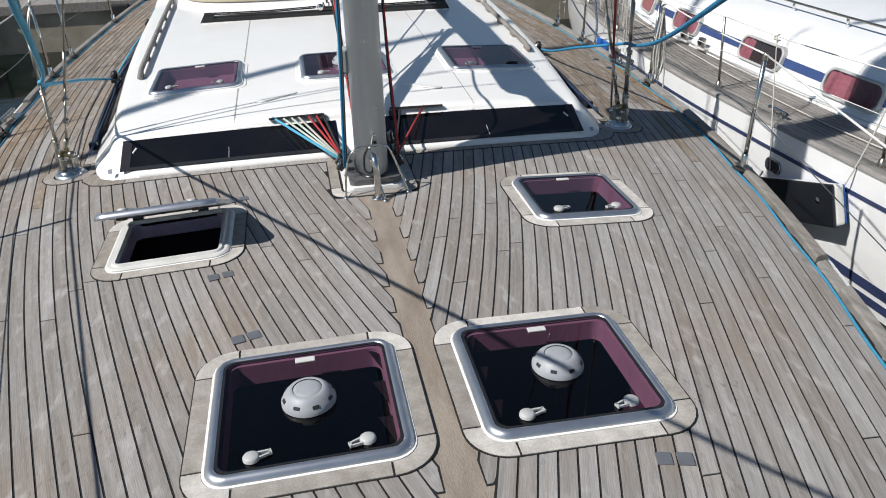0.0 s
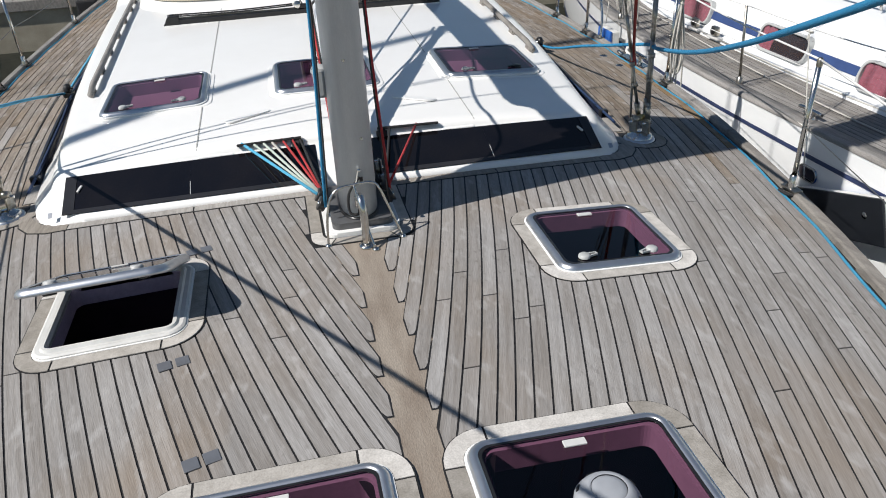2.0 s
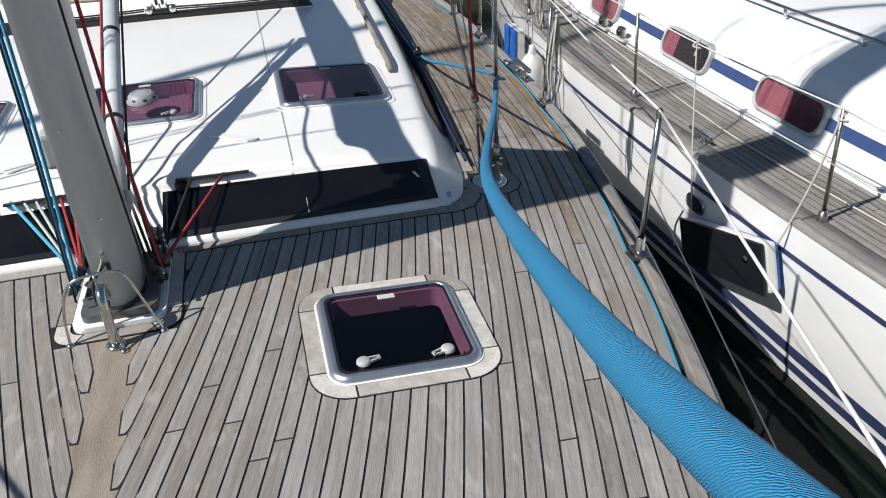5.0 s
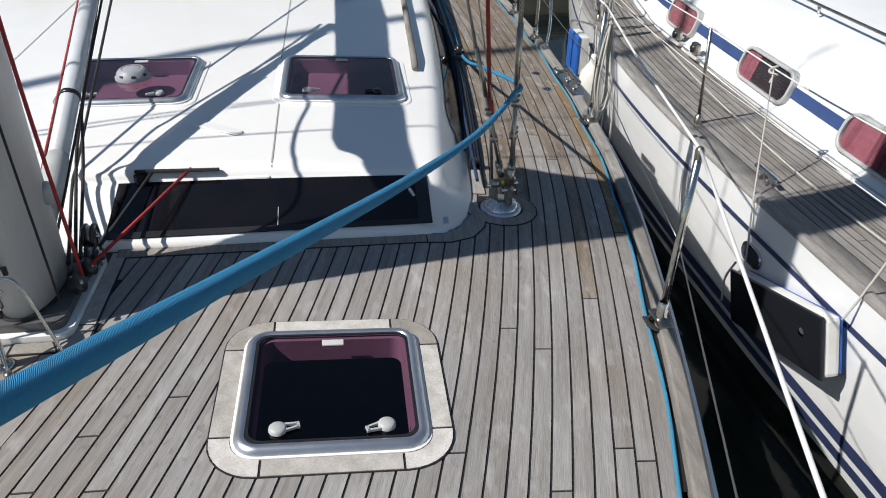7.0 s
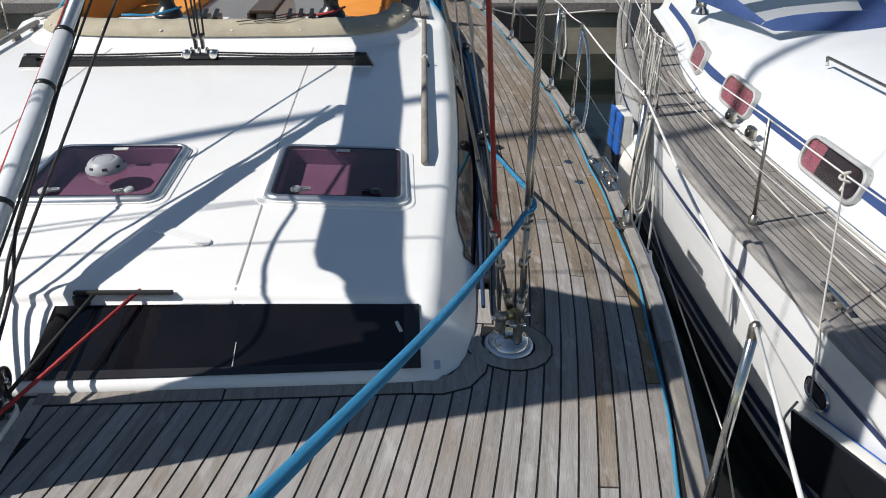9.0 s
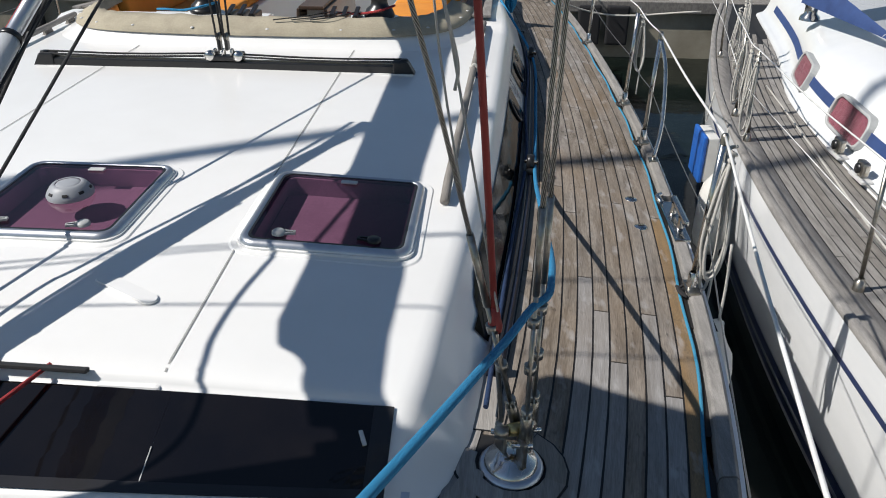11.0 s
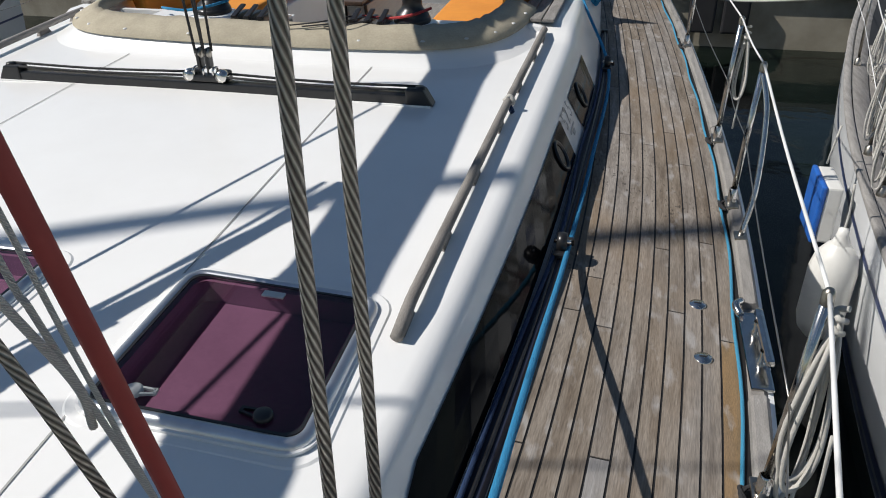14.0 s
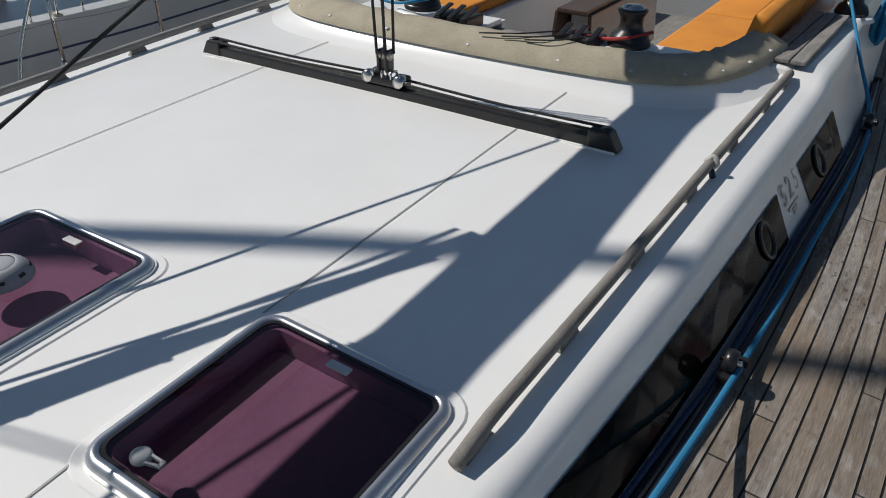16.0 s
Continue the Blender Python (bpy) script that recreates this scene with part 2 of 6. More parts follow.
def water_material():
    m = material("harbour_water", (0.004, 0.007, 0.006), 0.07, color2=(0.006, 0.010, 0.007), scale=0.6, spec=0.16)
    n, l = m.node_tree.nodes, m.node_tree.links
    b = n["Principled BSDF"]
    tc = n.new("ShaderNodeTexCoord")
    nz = n.new("ShaderNodeTexNoise")
    nz.inputs["Scale"].default_value = 2.2
    nz.inputs["Detail"].default_value = 3
    l.new(tc.outputs["Object"], nz.inputs["Vector"])
    bp = n.new("ShaderNodeBump")
    bp.inputs["Strength"].default_value = 0.16
    bp.inputs["Distance"].default_value = 0.05
    l.new(nz.outputs[0], bp.inputs["Height"])
    l.new(bp.outputs[0], b.inputs["Normal"])
    return m


WATER = water_material()


# ---- building helpers ----
def link(name, bm, mat, parent=None, label="", smooth=False):
    me = bpy.data.meshes.new(name)
    bm.normal_update()
    bm.to_mesh(me)
    bm.free()
    if smooth:
        for p in me.polygons:
            p.use_smooth = True
    me.materials.append(mat)
    ob = new(name, me)
    if parent is not None:
        ob.parent = parent
    if label:
        ob["label"] = label
    return ob


def part(name, bm, mat, parent, label="", smooth=False):
    return link(name, bm, mat, parent, label, smooth)


def thing(name, label, category, at=(0, 0, 0), group="", kind="", rz=0.0):
    ob = new(name)
    ob.empty_display_size = 0.05
    ob.matrix_world = pose(*at, 0, 0, rz)
    return tagged(ob, label, category, group, kind)


def pydata(name, verts, faces, mat, parent=None, label="", smooth=False):
    me = bpy.data.meshes.new(name)
    me.from_pydata(verts, [], faces)
    me.update()
    if smooth:
        for p in me.polygons:
            p.use_smooth = True
    me.materials.append(mat)
    ob = new(name, me)
    if parent is not None:
        ob.parent = parent
    if label:
        ob["label"] = label
    return ob


def box(size, at=(0, 0, 0), bevel=0.0, turn=(0, 0, 0), segments=2):
    bm = bmesh.new()
    bmesh.ops.create_cube(bm, size=1)
    bmesh.ops.scale(bm, vec=size, verts=bm.verts)
    if bevel:
        bmesh.ops.bevel(bm, geom=bm.edges[:], offset=bevel, segments=segments, affect="EDGES", profile=0.6)
    bm.transform(pose(*at, *turn))
    return bm


def lathe(profile, steps=24, m=None):
    """Profile of (radius, z) turned about the z axis."""
    bm = bmesh.new()
    rings = []
    for r, z in profile:
        if r < 1e-5:
            rings.append([bm.verts.new((0, 0, z))])
        else:
            rings.append([bm.verts.new((r * math.cos(2 * math.pi * k / steps), r * math.sin(2 * math.pi * k / steps), z)) for k in range(steps)])
    for a, b in zip(rings, rings[1:]):
        for k in range(steps):
            j = (k + 1) % steps
            if len(a) == 1 and len(b) == 1:
                continue
            if len(a) == 1:
                bm.faces.new((a[0], b[k], b[j]))
            elif len(b) == 1:
                bm.faces.new((a[k], b[0], a[j]))
            else:
                bm.faces.new((a[k], b[k], b[j], a[j]))
    bmesh.ops.recalc_face_normals(bm, faces=bm.faces)
    if m is not None:
        bm.transform(m)
    return bm


def smooth_path(points, per=8):
    """A Catmull-Rom curve through the points."""
    pts = [Vector(p) for p in points]
    if len(pts) < 3:
        return pts
    pts = [2 * pts[0] - pts[1]] + pts + [2 * pts[-1] - pts[-2]]
    out = []
    for a, b, c, d in zip(pts, pts[1:], pts[2:], pts[3:]):
        for k in range(per):
            t = k / per
            out.append(0.5 * (2 * b + (c - a) * t + (2 * a - 5 * b + 4 * c - d) * t * t + (3 * b - a - 3 * c + d) * t ** 3))
    out.append(pts[-2])
    return out


def tube(points, radius, sides=8, per=8, curve=True, closed=False):
    """A round line through points, with UVs in metres along (x) and around (y)."""
    pts = smooth_path(points, per) if curve else [Vector(p) for p in points]
    bm = bmesh.new()
    uvl = bm.loops.layers.uv.new("UVMap")
    rings, dist, up = [], [0.0], None
    for i, p in enumerate(pts):
        d = (pts[min(i + 1, len(pts) - 1)] - pts[max(i - 1, 0)]).normalized()
        if up is None:
            up = Vector((0, 0, 1)) if abs(d.z) < 0.9 else Vector((0, 1, 0))
        side = d.cross(up).normalized()
        up = side.cross(d).normalized()
        r = radius(i / max(1, len(pts) - 1)) if callable(radius) else radius
        rings.append([bm.verts.new(p + r * (math.cos(a) * side + math.sin(a) * up)) for a in [2 * math.pi * k / sides for k in range(sides)]])
        if i:
            dist.append(dist[-1] + (p - pts[i - 1]).length)
    circ = 2 * math.pi * (radius if not callable(radius) else radius(0.5))
    for i, (a, b) in enumerate(zip(rings, rings[1:])):
        for k in range(sides):
            j = (k + 1) % sides
            f = bm.faces.new((a[k], a[j], b[j], b[k]))
            f.smooth = True
            for lp, uv in zip(f.loops, ((dist[i], k), (dist[i], k + 1), (dist[i + 1], k + 1), (dist[i + 1], k))):
                lp[uvl].uv = (uv[0], uv[1] * circ / sides)
    bm.faces.new(rings[0][::-1])
    bm.faces.new(rings[-1])
    return bm


def rope(name, points, radius, mat, label, category="rope", parent=None, curve=True, sides=8, per=8, group=""):
    ob = link(name, tube(points, radius, sides, per, curve), mat, parent, "" if parent else label)
    if parent is None:
        tagged(ob, label, category, group)
    elif label:
        ob["label"] = label
    return ob


def rounded(hx, hy, r, n=6):
    """Outline of a rounded rectangle, counter-clockwise."""
    out = []
    for cx, cy, a0 in ((hx - r, hy - r, 0), (-hx + r, hy - r, 90), (-hx + r, -hy + r, 180), (hx - r, -hy + r, 270)):
        for k in range(n + 1):
            a = radians(a0 + 90 * k / n)
            out.append((cx + r * math.cos(a), cy + r * math.sin(a)))
    return out


def ring_sections(sections):
    """A frame from loops of points that follow one another round its section (closed)."""
    bm = bmesh.new()
    loops = [[bm.verts.new(p) for p in s] for s in sections]
    n = len(loops[0])
    for a, b in zip(loops, loops[1:] + loops[:1]):
        for k in range(n):
            j = (k + 1) % n
            bm.faces.new((a[k], a[j], b[j], b[k]))
    bmesh.ops.recalc_face_normals(bm, faces=bm.faces)
    return bm


def slab(outline, z0, z1, bevel=0.0):
    bm = bmesh.new()
    lo = [bm.verts.new((x, y, z0)) for x, y in outline]
    hi = [bm.verts.new((x, y, z1)) for x, y in outline]
    bm.faces.new(lo[::-1])
    top = bm.faces.new(hi)
    for k in range(len(lo)):
        j = (k + 1) % len(lo)
        bm.faces.new((lo[k], lo[j], hi[j], hi[k]))
    if bevel:
        bmesh.ops.bevel(bm, geom=list(top.edges), offset=bevel, segments=2, affect="EDGES")
    return bm


def sheet(outline, z):
    """A clear pane: one face, its edges held in a frame."""
    bm = bmesh.new()
    bm.faces.new([bm.verts.new((x, y, z)) for x, y in outline])
    return bm


def knots(table):
    """A smooth curve through (y, value) pairs."""
    ys, vs = [a for a, _ in table], [b for _, b in table]
    sl = np.gradient(np.array(vs, float), np.array(ys, float))

    def f(y):
        y = min(max(y, ys[0]), ys[-1])
        i = min(max(int(np.searchsorted(ys, y)) - 1, 0), len(ys) - 2)
        h = ys[i + 1] - ys[i]
        t = (y - ys[i]) / h
        return ((1 + 2 * t) * (1 - t) ** 2 * vs[i] + t * (1 - t) ** 2 * h * sl[i] + t * t * (3 - 2 * t) * vs[i + 1] + t * t * (t - 1) * h * sl[i + 1])
    return f


def linear(table):
    ys, vs = [a for a, _ in table], [b for _, b in table]
    return lambda y: float(np.interp(y, ys, vs))


# ---- the yacht's plan: y runs aft along the centreline, x to its other side, z up from the deck's middle ----
EDGE = knots([(-2.2, 0.03), (-1.0, 0.56), (0.0, 0.98), (1.0, 1.33), (2.0, 1.655), (3.0, 1.955), (4.0, 2.2), (5.0, 2.385), (6.0, 2.48), (7.3, 2.535), (9.0, 2.50), (10.4, 2.42), (11.8, 2.29), (13.2, 2.08)])
HOUSE = knots([(4.33, 1.40), (4.38, 1.465), (4.46, 1.52), (4.6, 1.565), (5.0, 1.615), (6.0, 1.71), (7.8, 1.80), (9.0, 1.825), (10.0, 1.785), (12.6, 1.67)])
TOP = linear([(4.33, -0.006), (4.345, 0.020), (4.36, 0.029), (4.60, 0.118), (4.615, 0.150), (4.65, 0.165), (5.3, 0.203), (5.85, 0.221), (7.4, 0.262), (8.4, 0.285), (8.5, 0.288), (8.62, 0.328), (8.8, 0.325), (10.0, 0.238), (12.6, 0.15)])
CROWN = linear([(4.33, 0.022), (4.6, 0.013), (4.615, 0.025), (4.65, 0.029), (5.3, 0.025), (5.85, 0.019), (7.4, 0.010), (12.6, 0.008)])
WATERLINE = -1.32


def deck_z(x):
    return -0.024 * x * x


def roof_z(x, y):
    return TOP(y) - CROWN(y) * x * x


def front_y(x, y):
    """The coachroof's front is bowed forward in the middle."""
    return y - 0.075 * max(0.0, 1 - (x / 1.40) ** 2) * max(0.0, min(1.0, (4.61 - y) / 0.25))


HATCHES = [(-0.408, 2.034, 0.304), (0.408, 2.034, 0.304), (0.976, 3.434, 0.265), (-0.976, 3.422, 0.265)]

# ---- water, hull and deck ----
pydata("water", [(-400, -400, WATERLINE), (400, -400, WATERLINE), (400, 400, WATERLINE), (-400, 400, WATERLINE)], [(0, 1, 2, 3)], WATER)
tagged(bpy.data.objects["water"], "dark green still harbour water", "water", kind="structure")


def hull_shell(name, edge, y0, y1, top, mat, label, stripes=(), offset=0.0, tuck=0.16):
    """Topsides from the deck edge to below the water, both sides, as one shell under an Empty, with painted bands as parts."""
    ob = thing(name, label, "boat hull", (0, 0, 0), kind="structure")
    ys = [y0 + (y1 - y0) * k / 60 for k in range(61)]
    levels = [0.0, 0.12, 0.35, 0.6, 0.85, 1.0]
    for s in (-1, 1):
        vs, fs = [], []
        for y in ys:
            zt = top(y)
            for q in levels:
                z = zt + (WATERLINE - 0.3 - zt) * q
                vs.append((offset + s * max(edge(y) - tuck * q ** 2, 0.005), y, z))
        n = len(levels)
        for i in range(len(ys) - 1):
            for k in range(n - 1):
                a = i * n + k
                fs.append((a, a + 1, a + n + 1, a + n) if s < 0 else (a, a + n, a + n + 1, a + 1))
        pydata("side_shell", vs, fs, mat, ob, smooth=True)
        for z0, z1, smat in stripes:
            vs, fs = [], []
            for y in ys:
                zt = top(y)
                for z in (zt - z0, zt - z1):
                    q = (z - zt) / (WATERLINE - 0.3 - zt)
                    vs.append((offset + s * (max(edge(y) - tuck * q ** 2, 0.005) + 0.004), y, z))
            for i in range(len(ys) - 1):
                a = 2 * i
                fs.append((a, a + 1, a + 3, a + 2) if s < 0 else (a, a + 2, a + 3, a + 1))
            pydata("painted_band", vs, fs, smat, ob, "dark blue band")
    ym, zt = y1, top(y1)
    e = edge(y1)
    pydata("transom", [(offset - e, ym, zt), (offset + e, ym, zt), (offset + e - tuck, ym + 0.1, WATERLINE - 0.3), (offset - e + tuck, ym + 0.1, WATERLINE - 0.3)], [(0, 1, 2, 3)], mat, ob)
    return ob


hull_shell("hull", EDGE, -2.2, 13.2, lambda y: deck_z(EDGE(y)) - 0.01, GEL, "white glossy yacht hull with blue bands", [(0.16, 0.19, NAVYSTRIPE), (1.0, 1.1, NAVYSTRIPE)])

deck = thing("deck", "silver-grey weathered teak laid deck with black caulking", "deck", kind="structure")


def sheet_with_holes(name, xs, ys, keep, z, mat, parent):
    xs, ys = sorted(set(round(v, 4) for v in xs)), sorted(set(round(v, 4) for v in ys))
    idx, vs, fs = {}, [], []

    def vert(i, j):
        if (i, j) not in idx:
            idx[i, j] = len(vs)
            vs.append((xs[i], ys[j], z(xs[i], ys[j])))
        return idx[i, j]
    for i in range(len(xs) - 1):
        for j in range(len(ys) - 1):
            if keep((xs[i] + xs[i + 1]) / 2, (ys[j] + ys[j + 1]) / 2):
                fs.append((vert(i, j), vert(i + 1, j), vert(i + 1, j + 1), vert(i, j + 1)))
    return pydata(name, vs, fs, mat, parent)


def in_hatch(x, y, slack):
    return any(abs(x - cx) < h + slack and abs(y - cy) < h + slack for cx, cy, h in HATCHES)


bx = [-2.54 + 0.1 * k for k in range(52)]
by = [-2.0 + 0.2 * k for k in range(76)]
for cx, cy, h in HATCHES:
    bx += [cx - h + 0.02, cx + h - 0.02]
    by += [cy - h + 0.02, cy + h - 0.02]
sheet_with_holes("caulking_bed", bx, by, lambda x, y: abs(x) < EDGE(y) - 0.03 and not in_hatch(x, y, -0.02) and not (abs(x) < HOUSE(y) - 0.12 and y > 4.7),
                 lambda x, y: deck_z(x) - 0.003, CAULK, deck)

# toe rail along both deck edges, in joined lengths
for s in (-1, 1):
    rail = thing("toe_rail", "grey weathered wooden toe rail along the deck edge", "toe rail", kind="structure")
    cuts = [-2.1, 0.4, 2.36, 2.62, 4.6, 6.05, 6.55, 8.3, 10.6, 13.1]
    for a, b in zip(cuts, cuts[1:]):
        n = max(2, int((b - a) / 0.15))
        vs, fs = [], []
        low = 0.012 if b - a < 0.6 else 0.034
        for k in range(n + 1):
            y = a + 0.004 + (b - a - 0.008) * k / n
            e = EDGE(y)
            z = deck_z(e)
            for dx, dz in ((-0.062, -0.004), (-0.058, low - 0.008), (-0.050, low), (-0.014, low + 0.004), (-0.002, low - 0.008), (0.004, -0.03)):
                vs.append((s * (e + dx), y, z + dz))
        for k in range(n):
            for j in range(5):
                q = k * 6 + j
                fs.append((q, q + 1, q + 7, q + 6) if s < 0 else (q, q + 6, q + 7, q + 1))
        fs += [tuple(range(6)), tuple(range(6 * n + 5, 6 * n - 1, -1))]
        pydata("rail_length", vs, fs, TEAK_OLD, rail)
    vs, fs = [], []
    ys = [-2.1 + 15.2 * k / 90 for k in range(91)]
    for y in ys:
        e = EDGE(y)
        for dx, dz in ((0.0, 0.006), (0.018, 0.0), (0.018, -0.035), (0.0, -0.04)):
            vs.append((s * (e + dx), y, deck_z(e) + dz))
    for k in range(90):
        for j in range(3):
            q = 4 * k + j
            fs.append((q, q + 1, q + 5, q + 4) if s < 0 else (q, q + 4, q + 5, q + 1))
    pydata("edge_strip", vs, fs, GEL, rail, "white rubbing strip")


# ---- coachroof ----
def house_section(y):
    w, zb = HOUSE(y), deck_z(HOUSE(y)) - 0.004
    xs = w - 0.20
    zt = roof_z(xs, y)
    drop = max(zt - zb, 0.004)
    half = [(xs * k / 10, roof_z(xs * k / 10, y)) for k in range(11)]
    half += [(w - 0.172, zt - 0.02 * drop), (w - 0.147, zt - 0.08 * drop), (w - 0.127, zt - 0.19 * drop), (w - 0.108, zt - 0.36 * drop), (w - 0.014, zb + 0.15 * drop), (w, zb)]
    return [(-x, z) for x, z in half[:0:-1]] + half


HOUSE_Y = [4.33, 4.345, 4.36, 4.42, 4.48, 4.54, 4.60, 4.607, 4.615, 4.63, 4.65, 4.7, 4.8, 5.0, 5.25, 5.5, 5.75, 6.0, 6.4, 6.8, 7.2, 7.6, 8.0, 8.4, 8.5, 8.56, 8.62, 8.8, 9.3, 10.0, 11.0, 12.0, 12.6]
ROOF_HATCHES = [(-1.015, 5.565, 0.305), (0.0, 5.56, 0.312), (1.035, 5.575, 0.307)]


def house_shell():
    secs = [house_section(y) for y in HOUSE_Y]
    m = len(secs[0])
    vs = [(x, front_y(x, y), z) for y, sec in zip(HOUSE_Y, secs) for x, z in sec]
    fs = []
    for i in range(len(HOUSE_Y) - 1):
        for k in range(m - 1):
            a = i * m + k
            cx = (secs[i][k][0] + secs[i][k + 1][0]) / 2
            if HOUSE_Y[i] >= 8.39 and abs(cx) < 1.42:
                continue
            fs.append((a, a + 1, a + m + 1, a + m))
    fs.append(tuple(range(m - 1, -1, -1)))
    return vs, fs


house = thing("coachroof", "white glossy moulded coachroof with dark windows", "coachroof", kind="structure")
hv, hf = house_shell()
shell = pydata("roof_shell", hv, hf, GEL, house, smooth=True)
# hatch wells are cut through the roof
bmv = bmesh.new()
bmv.from_mesh(shell.data)
for cx, cy, h in ROOF_HATCHES:
    for px, nx in ((cx - h + 0.045, (1, 0, 0)), (cx + h - 0.045, (1, 0, 0))):
        bmesh.ops.bisect_plane(bmv, geom=bmv.verts[:] + bmv.edges[:] + bmv.faces[:], plane_co=(px, 0, 0), plane_no=nx)
    for py in (cy - h + 0.045, cy + h - 0.045):
        bmesh.ops.bisect_plane(bmv, geom=bmv.verts[:] + bmv.edges[:] + bmv.faces[:], plane_co=(0, py, 0), plane_no=(0, 1, 0))
gone = []
for f in bmv.faces:
    c = f.calc_center_median()
    if any(abs(c.x - cx) < h - 0.047 and abs(c.y - cy) < h - 0.047 for cx, cy, h in ROOF_HATCHES):
        gone.append(f)
bmesh.ops.delete(bmv, geom=gone, context="FACES")
bmv.to_mesh(shell.data)
bmv.free()
for p in shell.data.polygons:
    p.use_smooth = True


def strip_on_roof(points, width, lift, mat, name="seam", label=""):
    """A narrow inlay along a line of (x, y) on the coachroof."""
    vs, fs = [], []
    pts = [Vector((x, y, 0)) for x, y in points]
    for i, p in enumerate(pts):
        d = (pts[min(i + 1, len(pts) - 1)] - pts[max(i - 1, 0)]).normalized()
        n = Vector((-d.y, d.x, 0)) * width / 2
        for q in (p + n, p - n):
            vs.append((q.x, q.y, roof_z(q.x, q.y) + lift))
    for i in range(len(pts) - 1):
        fs.append((2 * i, 2 * i + 1, 2 * i + 3, 2 * i + 2))
    return pydata(name, vs, fs, mat, house, label)


for s in (-1, 1):
    strip_on_roof([(s * (0.735 - 0.005 * (y - 4.6)), y) for y in [4.63 + 0.048 * k for k in range(15)]], 0.006, 0.0025, GROOVE)
    strip_on_roof([(s * (0.715 - 0.004 * (y - 4.6)), y) for y in [5.83 + 0.1 * k for k in range(16)]], 0.006, 0.0025, GROOVE)
    strip_on_roof([(s * (0.70), y) for y in [7.42 + 0.1 * k for k in range(5)]], 0.007, 0.0025, GROOVE)
    # rounded raised step at the front corners of the middle panel
    part("roof_lip", box((0.18, 0.05, 0.035), (s * 0.64, 4.612, 0.104), 0.012), GEL, house)
    # moulded oblong pad
    bm = slab(rounded(0.135, 0.028, 0.028), 0, 0.007, 0.003)
    bm.transform(pose(s * 0.47, 4.99, roof_z(0.47, 4.99), -2.5, 2 * s, -28 * s))
    part("moulded_pad", bm, GEL, house)


def front_pane(name, x0, x1, y0, y1, parent, lift=0.004):
    nx, ny = 14, 4
    vs, fs = [], []
    for j in range(ny + 1):
        for i in range(nx + 1):
            x, y = x0 + (x1 - x0) * i / nx, y0 + (y1 - y0) * j / ny
            vs.append((x, front_y(x, y) - lift * 0.4, roof_z(x, y) + lift))
    for j in range(ny):
        for i in range(nx):
            a = j * (nx + 1) + i
            fs.append((a, a + 1, a + nx + 2, a + nx + 1))
    return pydata(name, vs, fs, WINDOWPANE, parent)


WINDOWPANE = material("dark_window_acrylic", (0.005, 0.005, 0.007), 0.035, color2=(0.009, 0.008, 0.009), scale=3, spec=0.42)
WINDOWEDGE = material("window_edge_grey", (0.030, 0.030, 0.033), 0.08, color2=(0.022, 0.022, 0.024), scale=5, spec=0.4)
SIDEPANE = material("dark_side_window", (0.005, 0.0045, 0.0045), 0.075, color2=(0.009, 0.0075, 0.007), scale=1.2, stretch=(1, 0.4, 1), spec=0.06)
for s, nm in ((-1, "window_1"), (1, "window_2")):
    win = thing(nm, "long dark tinted coachroof front window", "window", kind="structure")
    for a, b in ((0.135, 0.7665), (0.7668, 1.372)):
        front_pane("pane", *(sorted((s * a, s * b))), 4.362, 4.594, win)
    for xa, xb, ya, yb in ((1.318, 1.372, 4.362, 4.594), (0.14, 1.318, 4.362, 4.386)):
        n, vs, fs = 16, [], []
        for q in range(n + 1):
            for e in (0, 1):
                x, y = (xa + (xb - xa) * q / n, (ya, yb)[e]) if yb - ya < 0.1 else ((xa, xb)[e], ya + (yb - ya) * q / n)
                vs.append((s * x, front_y(x, y) - 0.0026, roof_z(x, y) + 0.0062))
        for q in range(n):
            fs.append((2 * q, 2 * q + 1, 2 * q + 3, 2 * q + 2))
        pydata("inner_frame", vs, fs, WINDOWEDGE, win, "dark grey frame edge under the glass")
    part("joint_mark", box((0.003, 0.10, 0.002), (s * 0.767, front_y(0.767, 4.42), roof_z(0.767, 4.42) + 0.0055), 0.0005, (math.degrees(math.atan2(TOP(4.5) - TOP(4.4), 0.1)), 0, 0)), GREYPLASTIC, win, "short pale joint mark")
    part("window_latch", box((0.012, 0.045, 0.008), (s * 1.30, 4.50, roof_z(1.3, 4.5) + 0.011), 0.003, (20, 0, 24 * s)), WHITEPLASTIC, win, "small white latch")
    part("sticker", box((0.022, 0.002, 0.03), (s * 1.425, 4.365, 0.0), 0.0005, (-55, 0, 0)), ALU, win, "small grey sticker")

# slots in the roof's front edge for the lines that lead aft
for s in (-1, 1):
    part("line_slot", box((0.33, 0.022, 0.013), (s * 0.365, 4.606, 0.157), 0.003, (-15, 1.0 * s, 0)), BLACK_MATT, house, "black slot in the roof edge")
    part("slot_cheek", box((0.05, 0.04, 0.04), (s * 0.222, 4.60, 0.130), 0.008, (0, 0, 35 * s)), BLACK_MATT, house)

